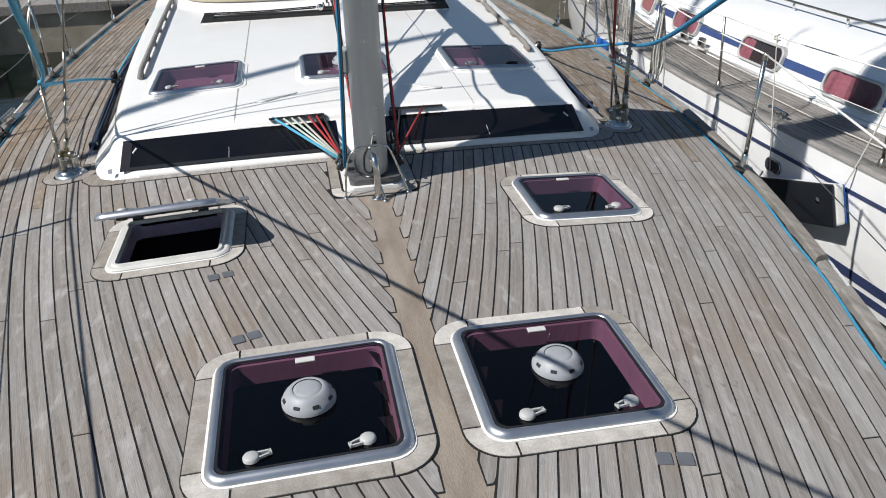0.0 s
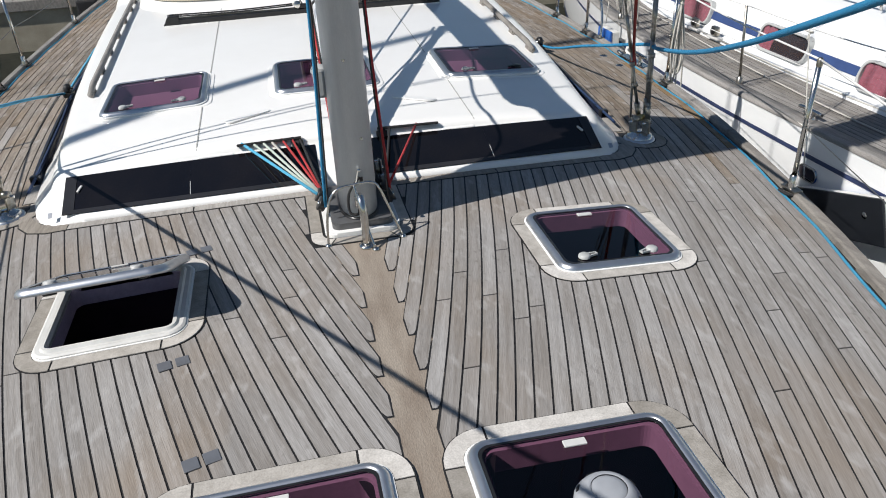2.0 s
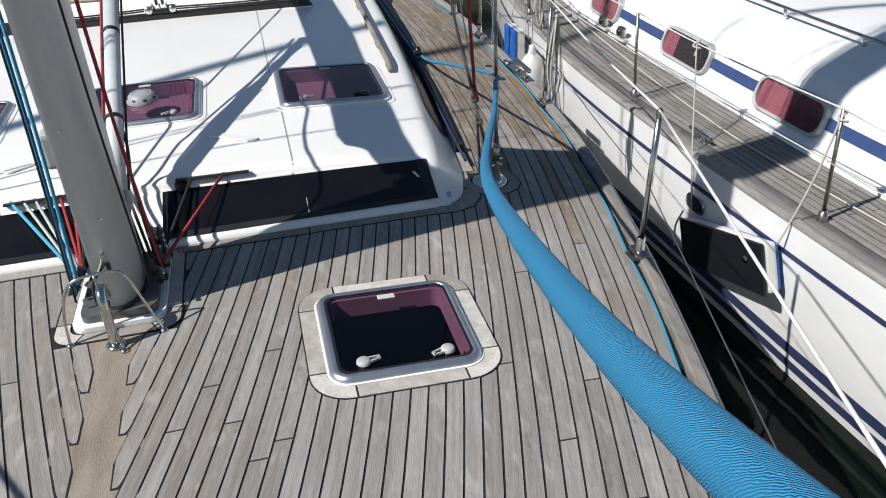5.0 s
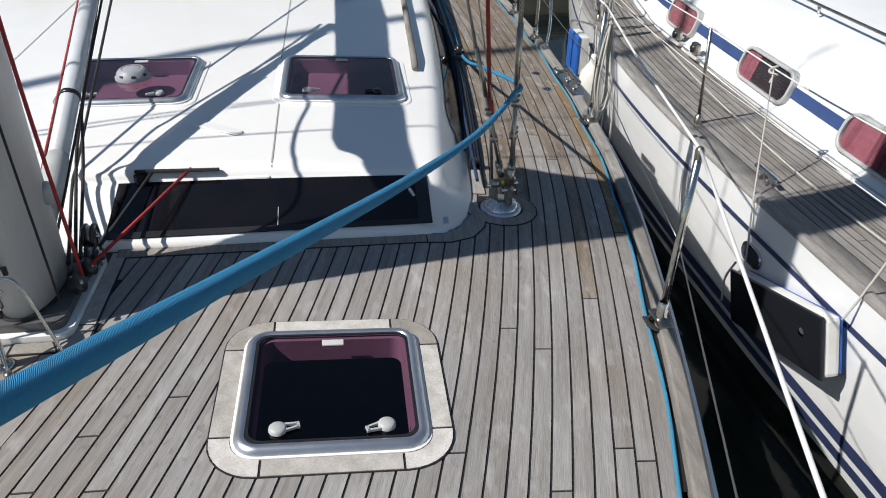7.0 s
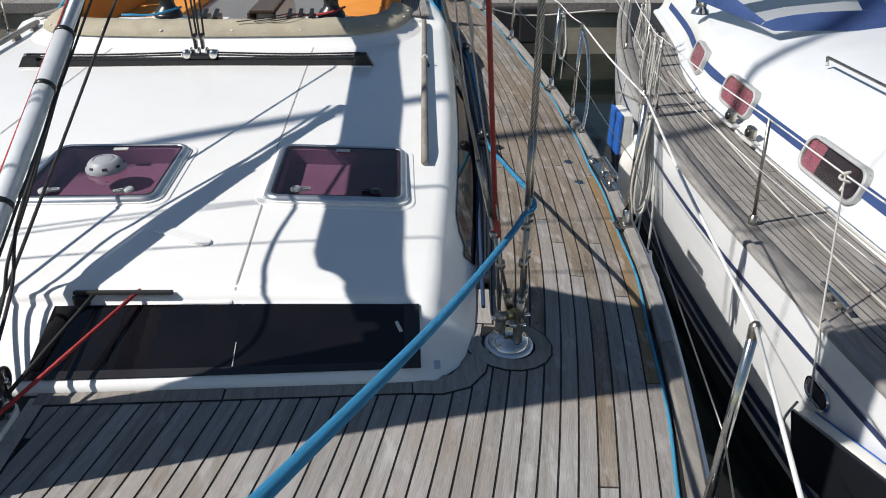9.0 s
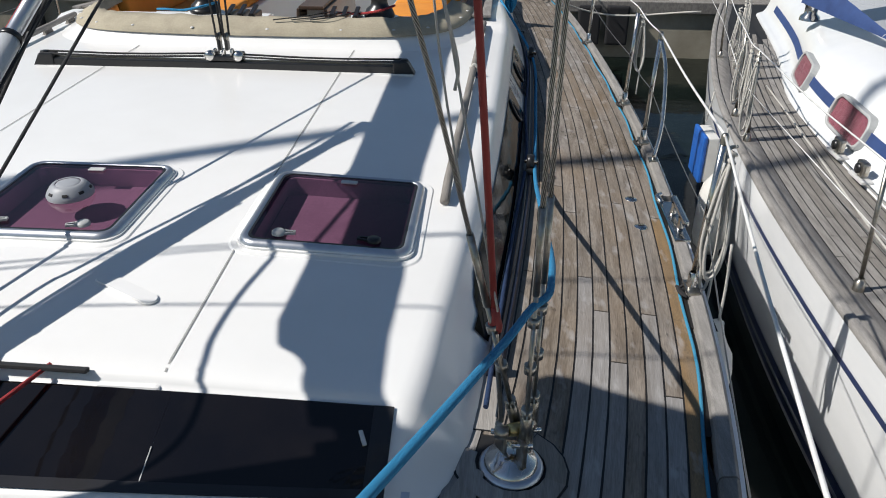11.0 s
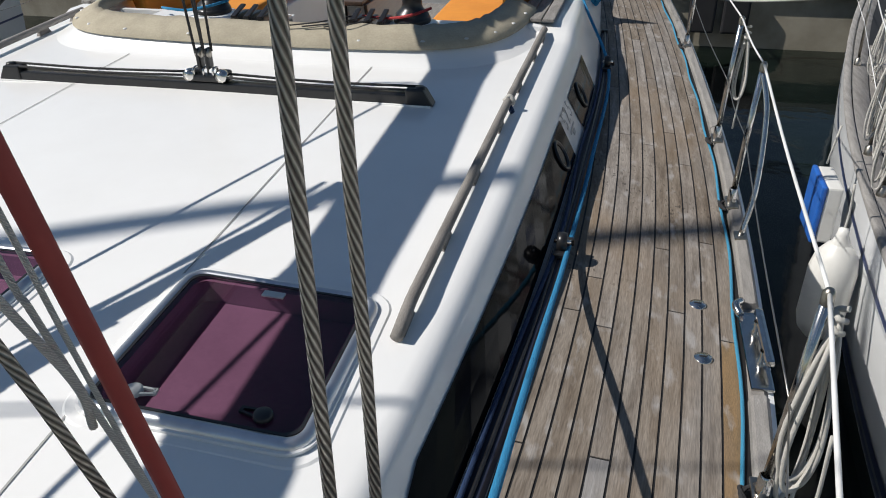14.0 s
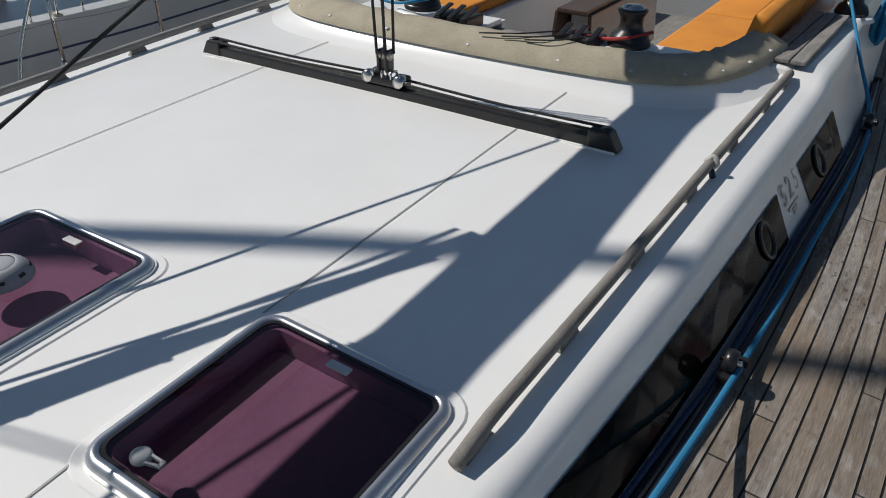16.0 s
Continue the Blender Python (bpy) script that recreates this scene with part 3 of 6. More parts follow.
def side_pose(y, f, out):
    """A frame on the coachroof's sloping side: local x runs aft, local y up the slope, local z outwards."""
    (xa, za), (xb, zb) = house_section(y)[-3], house_section(y)[-2]
    up = Vector((xa - xb, 0, za - zb)).normalized()
    aft = Vector((0, 1, 0))
    n = aft.cross(up).normalized()
    p = Vector((xb + (xa - xb) * f, y, zb + (za - zb) * f)) + n * out
    return Matrix(((aft.x, up.x, n.x, p.x), (aft.y, up.y, n.y, p.y), (aft.z, up.z, n.z, p.z), (0, 0, 0, 1)))


# side windows with the moulded model number between them
for s in (-1, 1):
    for a, b, nm in ((5.10, 7.56, "window_3" if s < 0 else "window_5"), (7.93, 8.6, "window_4" if s < 0 else "window_6")):
        vs, fs = [], []
        n = 16
        for k in range(n + 1):
            y = a + (b - a) * k / n
            sec = house_section(y)[-4:]
            (xa, za), (xb, zb) = sec[1], sec[2]
            lo, hi = 0.0, 0.97
            if k == 0 and a < 6:
                hi = 0.12
            elif k == 1 and a < 6:
                hi = 0.75
            for q in (lo, 0.5, hi):
                p = Vector((xb + (xa - xb) * q, za * q + zb * (1 - q)))
                vs.append((s * (p.x + 0.005), y + (0.05 * q if b < 8 and k == n else 0.0), p.y + 0.002))
        for k in range(n):
            for j in range(2):
                q = 3 * k + j
                fs.append((q, q + 1, q + 4, q + 3) if s < 0 else (q, q + 3, q + 4, q + 1))
        win = pydata(nm, vs, fs, SIDEPANE)
        tagged(win, "dark tinted window in the coachroof side", "window", kind="structure")
    for yy in (7.36, 8.2):
        m = side_pose(yy, 0.5, 0.004)
        bm = lathe([(0.066, -0.006), (0.076, 0.002), (0.073, 0.010), (0.062, 0.011), (0.056, 0.0)], 24, m)
        if s < 0:
            bm.transform(Matrix.Diagonal((-1, 1, 1, 1)))
            bmesh.ops.reverse_faces(bm, faces=bm.faces)
        tagged(link("porthole_ring", bm, BLACK, None, "", True), "round black opening porthole ring on the side window", "porthole", "side portholes", "structure")


def lettering(text, size, m, mat, label, parent=None):
    cu = bpy.data.curves.new("lettering", "FONT")
    cu.body, cu.size, cu.extrude, cu.align_x = text, size, 0.001, "CENTER"
    tmp = bpy.data.objects.new("lettering_curve", cu)
    scene.collection.objects.link(tmp)
    dg = bpy.context.evaluated_depsgraph_get()
    me = bpy.data.meshes.new_from_object(tmp.evaluated_get(dg))
    bpy.data.objects.remove(tmp)
    me.materials.clear()
    me.materials.append(mat)
    ob = new("lettering", me)
    ob.matrix_world = m
    if parent is not None:
        ob.parent = parent
    ob["label"] = label
    return ob


LETTER = material("silver_lettering", (0.42, 0.43, 0.45), 0.35, 0.5)
lettering("5 2 5", 0.125, side_pose(7.765, 0.56, 0.003), LETTER, "silver number 525", house)
for w, f in ((0.16, 0.42), (0.07, 0.34), (0.05, 0.27)):
    bm = box((w, 0.01, 0.002))
    bm.transform(side_pose(7.745, f, 0.003))
    part("maker_mark", bm, LETTER, house)


# ---- hatches ----
def hatch_frame(h, r=0.07):
    def lp(d, z):
        return [(x, y, z) for x, y in rounded(h - d, h - d, max(r - d, 0.02))]
    return ring_sections([lp(0, -0.004), lp(0.0, 0.004), lp(0.003, 0.013), lp(0.009, 0.021), lp(0.017, 0.026), lp(0.024, 0.0265), lp(0.031, 0.0235), lp(0.034, 0.018), lp(0.036, -0.004)])


def latch(parent, x, y, z, turn, mat=GREYPLASTIC):
    knob = part("latch", lathe([(0.0, 0.014), (0.018, 0.014), (0.024, 0.009), (0.025, 0.0)], 18, pose(x, y, z)), mat, parent, "pale grey latch knob", True)
    arm = bmesh.new()
    for off in (-0.010, 0.010):
        bmesh.ops.create_cube(arm, size=1, matrix=pose(0.034, off * 0.9, 0.005, 0, 0, -8 if off > 0 else 8) @ Matrix.Diagonal((0.046, 0.006, 0.008, 1)))
    bmesh.ops.create_cube(arm, size=1, matrix=pose(0.055, 0, 0.005) @ Matrix.Diagonal((0.008, 0.02, 0.008, 1)))
    arm.transform(pose(x, y, z, 0, 0, turn))
    part("latch_arm", arm, mat, knob)


def vent_dome(parent, x, y, z):
    dome = part("vent", lathe([(0.046, 0.049), (0.050, 0.0505), (0.060, 0.046), (0.070, 0.036), (0.080, 0.022), (0.086, 0.010), (0.086, 0.0)], 32, pose(x, y, z)), VENTGREY, parent, "pale grey mushroom vent", True)
    part("vent_cap", lathe([(0.0, 0.0505), (0.030, 0.050), (0.043, 0.048), (0.046, 0.045)], 32, pose(x, y, z)), VENTGREY, dome, "inset round cap", True)
    for k in range(8):
        a = 2 * math.pi * (k + 0.35) / 8
        part("vent_slot", box((0.006, 0.020, 0.011), (x + 0.0762 * math.cos(a), y + 0.0762 * math.sin(a), z + 0.026), 0.0015, (0, -32, math.degrees(a))), BLACK_MATT, dome)


# mauve darkened to hold the shade inside the cabin
CABIN_SHADE = material("shaded_mauve_cabin", (0.085, 0.045, 0.075), 0.9, color2=(0.05, 0.03, 0.05), scale=4)


def hatch_well(parent, h, depth, floor_mat, wall=None):
    o = rounded(h - 0.036, h - 0.036, 0.035)
    i = rounded(h - 0.05, h - 0.05, 0.035)
    bm = ring_sections([[(x, y, 0.01) for x, y in o], [(x, y, -depth) for x, y in o], [(x, y, -depth) for x, y in i], [(x, y, 0.01) for x, y in i]])
    part("well_lining", bm, wall or LINING, parent, "mauve lining under the glass")
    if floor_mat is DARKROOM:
        # open-topped box whose dark colour stands in for the cabin's shade
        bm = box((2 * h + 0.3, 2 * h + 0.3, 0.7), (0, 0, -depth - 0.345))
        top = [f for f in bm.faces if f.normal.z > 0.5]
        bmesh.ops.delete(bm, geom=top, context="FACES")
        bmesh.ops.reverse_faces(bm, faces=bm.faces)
        part("shaded_cabin_below", bm, CABIN_SHADE, parent, "cabin below, coloured dark for its shade")
    else:
        part("well_floor", slab(rounded(h - 0.052, h - 0.052, 0.035), -depth - 0.004, -depth + 0.002), floor_mat, parent, "mauve blind drawn under the glass")


def teak_surround(parent, h, wide=0.062, r=0.13):
    """Eight pieces of teak round a hatch: four straight, four corners, with black joints."""
    bed = ring_sections([[(x, y, z) for x, y in rounded(a, a, b)] for a, b, z in ((h + wide + 0.0045, r + 0.0045, -0.012), (h + wide + 0.0045, r + 0.0045, 0.0015), (h - 0.01, 0.07, 0.0015), (h - 0.01, 0.07, -0.012))])
    part("caulking_ring", bed, CAULK, parent)
    j, g = h - 0.079, 0.0035
    n = 8
    w = h + wide

    def turned(poly, q):
        a = radians(90 * q)
        return [(x * math.cos(a) - y * math.sin(a), x * math.sin(a) + y * math.cos(a)) for x, y in poly]
    arc_o = [(w - r + r * math.cos(radians(90 * k / n)), w - r + r * math.sin(radians(90 * k / n))) for k in range(n + 1)]
    ri, hi = 0.075, h + 0.007
    arc_i = [(hi - ri + ri * math.cos(radians(90 * k / n)), hi - ri + ri * math.sin(radians(90 * k / n))) for k in range(n + 1)]
    corner = [(w, j + g)] + [p for p in arc_o if p[0] > j + g and p[1] > j + g] + [(j + g, w), (j + g, hi)] + [p for p in arc_i[::-1] if p[0] > j + g and p[1] > j + g] + [(hi, j + g)]
    board = [(w, -j + g), (w, j - g), (hi, j - g), (hi, -j + g)]
    for q in range(4):
        part("surround_corner", slab(turned(corner, q), -0.006, 0.004), TEAK_PALE, parent)
        part("surround_board", slab(turned(board, q), -0.006, 0.0042), TEAK_PALE, parent)


def hatch(at, h, tilt, label, trim=True, vent=False, well=0.068, floor_mat=DARKROOM, open_angle=0.0, latches=True, glass=SMOKED, name="deck_hatch", one_latch=False):
    ob = thing(name, label, "hatch", at)
    ob.matrix_world = pose(*at, tilt[1], tilt[0], 0)
    if trim:
        teak_surround(ob, h)
    hatch_well(ob, h, well, floor_mat)
    lid_at = pose(0, 0, 0)
    if open_angle:
        low = ring_sections([[(x, y, z) for x, y in rounded(h - d, h - d, max(0.07 - d, 0.02))] for d, z in ((0, -0.004), (0, 0.012), (0.008, 0.017), (0.024, 0.017), (0.03, 0.026), (0.042, 0.026), (0.05, 0.012), (0.05, -0.004))])
        part("lower_frame", low, WHITEPLASTIC, ob, "pale fixed frame of the open hatch")
        lid_at = pose(0, h, 0.03) @ pose(0, 0, 0, -open_angle) @ pose(0, -h, 0)
    lid = part("lid_frame", hatch_frame(h), ALU, ob, "polished aluminium lid frame", True)
    gasket = ring_sections([[(x, y, z) for x, y in rounded(h - d, h - d, 0.07 - d)] for d, z in ((-0.006, -0.004), (-0.006, 0.006), (0.004, 0.008), (0.004, -0.004))])
    part("gasket", gasket, GEL, ob, "white flange under the frame")
    lid.matrix_basis = lid_at
    pane = part("glass", sheet(rounded(h - 0.032, h - 0.032, 0.04), 0.0215), glass, lid, "smoked mauve acrylic glass")
    pane.visible_shadow = open_angle > 0
    rim = ring_sections([[(x, y, z) for x, y in rounded(a, a, 0.04)] for a, z in ((h - 0.033, 0.0205), (h - 0.033, 0.0232), (h - 0.041, 0.0232), (h - 0.041, 0.0205))])
    part("black_rim", rim, BLACK, lid)
    part("hinge_tab", box((0.066, 0.026, 0.006), (0, h - 0.085, 0.0265), 0.002), WHITEPLASTIC, lid, "white plate at the hinge side")
    if latches:
        xs = ((-0.165, 8),) if one_latch else ((-0.165, 12), (0.165, 180 - 12 + 30))
        for x, turn in xs:
            latch(lid, x * h / 0.3, -h + 0.078, 0.0235, turn)
        if one_latch:
            latch(lid, 0.165 * h / 0.3, -h + 0.078, 0.0235, 175, BLACK)
    if vent:
        vent_dome(lid, 0.005, 0.0, 0.0235)
    if open_angle:
        for x in (-h * 0.72, h * 0.45):
            part("hinge", box((0.05, 0.03, 0.035), (x, h - 0.015, 0.022), 0.006), BLACK, ob, "black hinge block")
        for x in (-0.16, 0.16):
            part("inner_handle", lathe([(0.0, -0.03), (0.022, -0.03), (0.026, -0.02), (0.026, 0.0)], 14, pose(x, -h + 0.09, 0.014)), BLACK, lid, "", True)
    return ob


for cx, cy, h in HATCHES:
    tilt = (math.degrees(math.atan(0.048 * cx)), 0)
    big = h > 0.28
    is_open = cx < -0.8
    hatch((cx, cy, deck_z(cx)), h, tilt,
          "open square deck hatch with propped tinted lid in teak surround" if is_open else ("large tinted deck hatch with grey mushroom vent in teak surround" if big else "square smoked-glass deck hatch with aluminium frame in teak surround"),
          vent=big, open_angle=23.5 if is_open else 0.0)
for cx, cy, h in ROOF_HATCHES:
    sl = 2 * CROWN(cy) * cx
    hatch((cx, cy, roof_z(cx, cy) + 0.003), h, (math.degrees(math.atan(sl)), math.degrees(math.atan(0.034))),
          "mauve-tinted square roof hatch " + ("with a grey vent in the coachroof" if abs(cx) < 0.1 else "with aluminium frame in the coachroof"),
          trim=False, vent=abs(cx) < 0.1, well=0.065, floor_mat=LINING, glass=SMOKED, name="roof_hatch", one_latch=cx > 0.5)
    ring = ring_sections([[(cx + x, cy + y, roof_z(cx + x, cy + y) + z) for x, y in rounded(h + d, h + d, 0.09)] for d, z in ((-0.012, -0.003), (-0.012, 0.006), (0.028, 0.004), (0.036, -0.003))])
    part("hatch_moulding", ring, GEL, house)


# ---- mast, boom and the gear at the mast's foot ----
def oval_prism(hx, hy, z0, z1, n=36, power=0.8, taper=1.0):
    def o(z, f):
        out = []
        for k in range(n):
            a = 2 * math.pi * k / n
            c, s2 = math.cos(a), math.sin(a)
            out.append((f * hx * math.copysign(abs(c) ** power, c), f * hy * math.copysign(abs(s2) ** power, s2), z))
        return out
    bm = bmesh.new()
    a, b = [bm.verts.new(p) for p in o(z0, 1)], [bm.verts.new(p) for p in o(z1, taper)]
    for k in range(n):
        j = (k + 1) % n
        bm.faces.new((a[k], a[j], b[j], b[k])).smooth = True
    bm.faces.new(a[::-1])
    bm.faces.new(b)
    return bm


MY = 3.93
PLATEGREY = material("dark_grey_casting", (0.12, 0.122, 0.125), 0.5, 0.2, color2=(0.09, 0.09, 0.092), scale=20, bump=0.1)
mast = thing("mast", "tall grey painted aluminium mast standing on deck", "mast", (0, MY, 0))
tube_bm = oval_prism(0.085, 0.18, 0.02, 19.0, power=0.9)
tube_bm.transform(pose(0.010, 0.02, 0))
part("mast_tube", tube_bm, MASTPAINT, mast)
collar_bm = oval_prism(0.092, 0.188, 0.03, 0.062, power=0.8)
collar_bm.transform(pose(0.010, 0.02, 0))
part("mast_collar", collar_bm, BLACK, mast, "black rubber heel")
part("mast_plinth", slab([(x + 0.005, y + 0.035) for x, y in rounded(0.165, 0.245, 0.05)], 0.0, 0.022, 0.006), GEL, mast, "white moulded plinth")
part("base_plate", slab([(x + 0.01, y + 0.03) for x, y in rounded(0.135, 0.212, 0.035)], 0.02, 0.052, 0.005), PLATEGREY, mast, "dark grey base plate")
part("eye_stud", lathe([(0.0, 0.035), (0.007, 0.032), (0.009, 0.026), (0.006, 0.018), (0.005, 0.0)], 12, pose(0.012, -0.156, 0.29, 90, 0, 0)), STEEL, mast, "small steel eye on the mast front", True)
part("cable_clip", box((0.014, 0.012, 0.03), (0.02, -0.160, 0.235), 0.003), BLACK, mast, "black clip on the mast front")
for k, (x, z) in enumerate(((-0.03, 0.16), (0.02, 0.42), (-0.02, 0.75))):
    part("rivet", lathe([(0.0, 0.004), (0.006, 0.003), (0.007, 0)], 10, pose(x + 0.018, -0.158, z, 90, 0, 0)), STEEL, mast)
for sgn in (-1, 1):
    part("spreader", tube([(sgn * 0.06, 0.05, 6.4), (sgn * 1.45, 0.55, 6.5)], 0.035, 8, curve=False), MASTPAINT, mast)
for sgn in (-1, 1):
    for dz, dy in ((0.085, -0.02), (0.075, 0.10), (0.07, 0.2)):
        bl = part("turning_block", lathe([(0.0, 0.016), (0.03, 0.016), (0.034, 0.011), (0.026, 0.0), (0.034, -0.011), (0.03, -0.016), (0.0, -0.016)], 18, pose(sgn * 0.155, dy, dz, 0, 62 * sgn, 0)), BLACK, mast, "black turning block", True)
        part("sheave_pin", lathe([(0.0, 0.021), (0.009, 0.02), (0.009, -0.02), (0.0, -0.021)], 10, pose(sgn * 0.155, dy, dz, 0, 62 * sgn, 0)), STEEL, bl, "", True)
part("cheek_block", lathe([(0.0, 0.016), (0.036, 0.014), (0.04, 0.0), (0.036, -0.014), (0.0, -0.016)], 18, pose(0.09, 0.10, 0.36, 0, 90, 0)), GREYPLASTIC, mast, "", True)
part("winch_pad", box((0.05, 0.09, 0.13), (-0.095, 0.05, 0.62), 0.015), GREYPLASTIC, mast)

# steel guard and pipe in front of the mast
guard = thing("mast_guard", "bent stainless steel three-legged guard hoop in front of the mast", "guard rail", (0, 3.66, 0))
part("hoop", tube([(-0.155, 0.0, 0.0), (-0.147, 0.012, 0.11), (-0.125, 0.028, 0.20), (-0.085, 0.036, 0.24), (-0.02, 0.04, 0.25), (0.045, 0.04, 0.252), (0.08, 0.034, 0.232), (0.12, 0.02, 0.13), (0.166, -0.004, 0.0)], 0.0052, 10, 8), STEEL, guard)
part("front_leg", tube([(-0.02, 0.04, 0.25), (0.0, -0.01, 0.14), (0.036, -0.088, 0.0)], 0.0048, 10, 6), STEEL, guard)
for x, y in ((-0.155, 0.0), (0.166, -0.004), (0.036, -0.088)):
    part("foot", lathe([(0.015, 0.0), (0.015, 0.003), (0.008, 0.009), (0.0, 0.010)], 14, pose(x, y, 0)), STEEL, guard, "", True)
dorade = thing("swan_neck_pipe", "polished stainless swan-neck cable pipe on the deck", "pipe", (0.004, 3.615, 0))
part("neck", tube([(0, 0, 0.0), (0, 0.004, 0.13), (-0.003, 0.018, 0.185), (-0.006, 0.05, 0.205), (-0.008, 0.085, 0.185), (-0.008, 0.098, 0.145)], 0.0175, 14, 6), STEEL, dorade, "", True)
part("flange", lathe([(0.034, 0.0), (0.034, 0.006), (0.022, 0.01), (0.0, 0.01)], 20), STEEL, dorade, "", True)
rope("mast_cable", [(-0.004, 3.713, 0.15), (-0.01, 3.725, 0.10), (-0.045, 3.735, 0.11), (-0.04, 3.745, 0.19), (0.0, 3.758, 0.24), (0.012, 3.768, 0.25)], 0.006, ROPE_BLACK, "black cable from the pipe into the mast", "cable")
rope("guard_line", [(0.012, 3.772, 0.29), (0.0, 3.745, 0.255), (-0.012, 3.71, 0.24)], 0.003, ROPE_WHITE, "thin grey cord at the mast foot", "rope")

boom = thing("boom", "long boom with a stowed sail in its cover above the coachroof", "boom", (0, 4.10, 1.40))
bm = oval_prism(0.06, 0.085, 0.1, 6.3)
bm.transform(pose(0, 0, 0.03, -89, 0, 0))
part("boom_tube", bm, MASTPAINT, boom)
prof = [(4.10, 1.42), (4.33, 1.37), (4.45, 1.31), (4.5, 1.245), (4.62, 1.225), (4.76, 1.24), (5.12, 1.28), (5.76, 1.305), (6.9, 1.34), (10.2, 1.42), (10.2, 1.88), (8.15, 1.81), (7.8, 1.665), (7.4, 1.635), (6.3, 1.63), (5.7, 1.585), (4.84, 1.56), (4.34, 1.515), (4.16, 1.55), (4.11, 1.74), (4.30, 1.79), (4.48, 1.83), (4.51, 1.90), (4.42, 2.04), (4.35, 2.18), (4.25, 2.38), (4.13, 2.9), (4.06, 3.5)]
bm = bmesh.new()
for y, z in prof:
    bm.verts.new((-0.03, y - 4.10, z - 1.40))
bm.faces.new(bm.verts)
ex = bmesh.ops.extrude_face_region(bm, geom=bm.faces[:])
bmesh.ops.translate(bm, vec=(0.06, 0, 0), verts=[v for v in ex["geom"] if isinstance(v, bmesh.types.BMVert)])
bmesh.ops.recalc_face_normals(bm, faces=bm.faces)
bmesh.ops.bevel(bm, geom=bm.edges[:], offset=0.012, segments=2, affect="EDGES", clamp_overlap=True)
part("sail_cover", bm, NAVY, boom, "stowed sail in its cover")
part("gooseneck", box((0.06, 0.12, 0.12), (0, 0.0, 0), 0.02), STEEL_DULL, boom)
for bx_, by_, bz_, br_ in ((0.135, 4.175, 0.115, 0.046), (0.15, 4.11, 0.075, 0.038)):
    fb_ = thing("foot_block", "black turning block with a steel strap behind the mast", "block", (bx_, by_, bz_), "blocks at the mast foot")
    for q in (-0.014, 0.014):
        part("cheek", lathe([(0.0, 0.006), (br_ * 0.8, 0.006), (br_, 0.002), (br_, -0.004), (0.0, -0.006)], 22, pose(q, 0, 0, 0, 90, 0)), BLACK, fb_, "", True)
    part("sheave", lathe([(0.0, 0.008), (br_ * 0.86, 0.008), (br_ * 0.74, 0.0), (br_ * 0.86, -0.008), (0.0, -0.008)], 22, pose(0, 0, 0, 0, 90, 0)), STEEL_DULL, fb_, "", True)
    part("strap", box((0.05, 0.016, 2 * br_), (0, 0, -0.006), 0.004), STEEL, fb_, "steel strap")
    part("pin", lathe([(0.0, 0.03), (0.010, 0.029), (0.012, 0.022), (0.012, -0.022), (0.010, -0.029), (0.0, -0.03)], 14, pose(0, 0, 0, 0, 90, 0)), STEEL, fb_, "", True)
    part("shackle", tube([(0, -0.016, -br_), (0, -0.02, -br_ - 0.02), (0, 0.0, -br_ - 0.034), (0, 0.02, -br_ - 0.02), (0, 0.016, -br_)], 0.005, 8, 5), STEEL, fb_, "steel shackle")
vang = thing("boom_vang", "grey aluminium boom vang tube with red and black lines", "vang", (0, 0, 0))
V0, V1 = Vector((0.0, 4.05, 0.12)), Vector((0.0, 6.28, 1.29))
part("outer_tube", tube([V0, V0.lerp(V1, 0.62)], 0.036, 14, curve=False), MASTPAINT, vang)
part("inner_tube", tube([V0.lerp(V1, 0.6), V1], 0.026, 14, curve=False), ALU, vang)
part("vang_fork", tube([V0.lerp(V1, 0.07), V0.lerp(V1, 0.09), V0.lerp(V1, 0.15), V0.lerp(V1, 0.17)], lambda f: 0.044 if 0.2 < f < 0.8 else 0.036, 14, curve=False), GREYPLASTIC, vang, "grey cast fork at the lower end")
for f in (0.28, 0.5, 0.62):
    part("tube_band", tube([V0.lerp(V1, f), V0.lerp(V1, f + 0.008)], 0.039, 14, curve=False), BLACK, vang)
for off, mt in ((-0.05, ROPE_RED), (-0.042, ROPE_BLACK), (0.046, ROPE_BLACK)):
    part("vang_line", tube([V0 + Vector((off, 0, 0.0)), V1 + Vector((off, 0, -0.03))], 0.0055, 6, curve=False), mt, vang)
for pts in ([(0.10, 4.02, 0.10), (-0.02, 4.53, 0.145), (-0.025, 4.68, 0.20), (-0.035, 5.25, 0.44), (-0.04, 6.2, 0.865), (-0.04, 7.2, 1.31)],
            [(0.12, 4.03, 0.10), (0.0, 4.53, 0.17), (0.0, 4.64, 0.28), (-0.015, 4.93, 0.42), (-0.01, 5.12, 0.55), (0.0, 6.25, 1.28)],
            [(0.13, 4.05, 0.10), (0.03, 4.54, 0.20), (0.03, 4.64, 0.33), (0.01, 4.78, 0.40), (0.0, 5.3, 0.70), (0.0, 6.1, 1.25)]):
    rope("boom_line", pts, 0.0065, ROPE_BLACK, "dark reefing line from the mast foot to the boom", "rope", curve=True, group="lines to the boom")
rope("slack_line", [(0.0, 5.7, 1.29), (0.0, 5.09, 1.14), (0.0, 4.79, 1.06), (0.0, 4.57, 1.03), (0.0, 4.39, 1.03), (0.02, 4.2, 0.9), (0.05, 4.06, 0.5)], 0.0075, ROPE_BLACK, "slack line hanging under the boom", "rope")

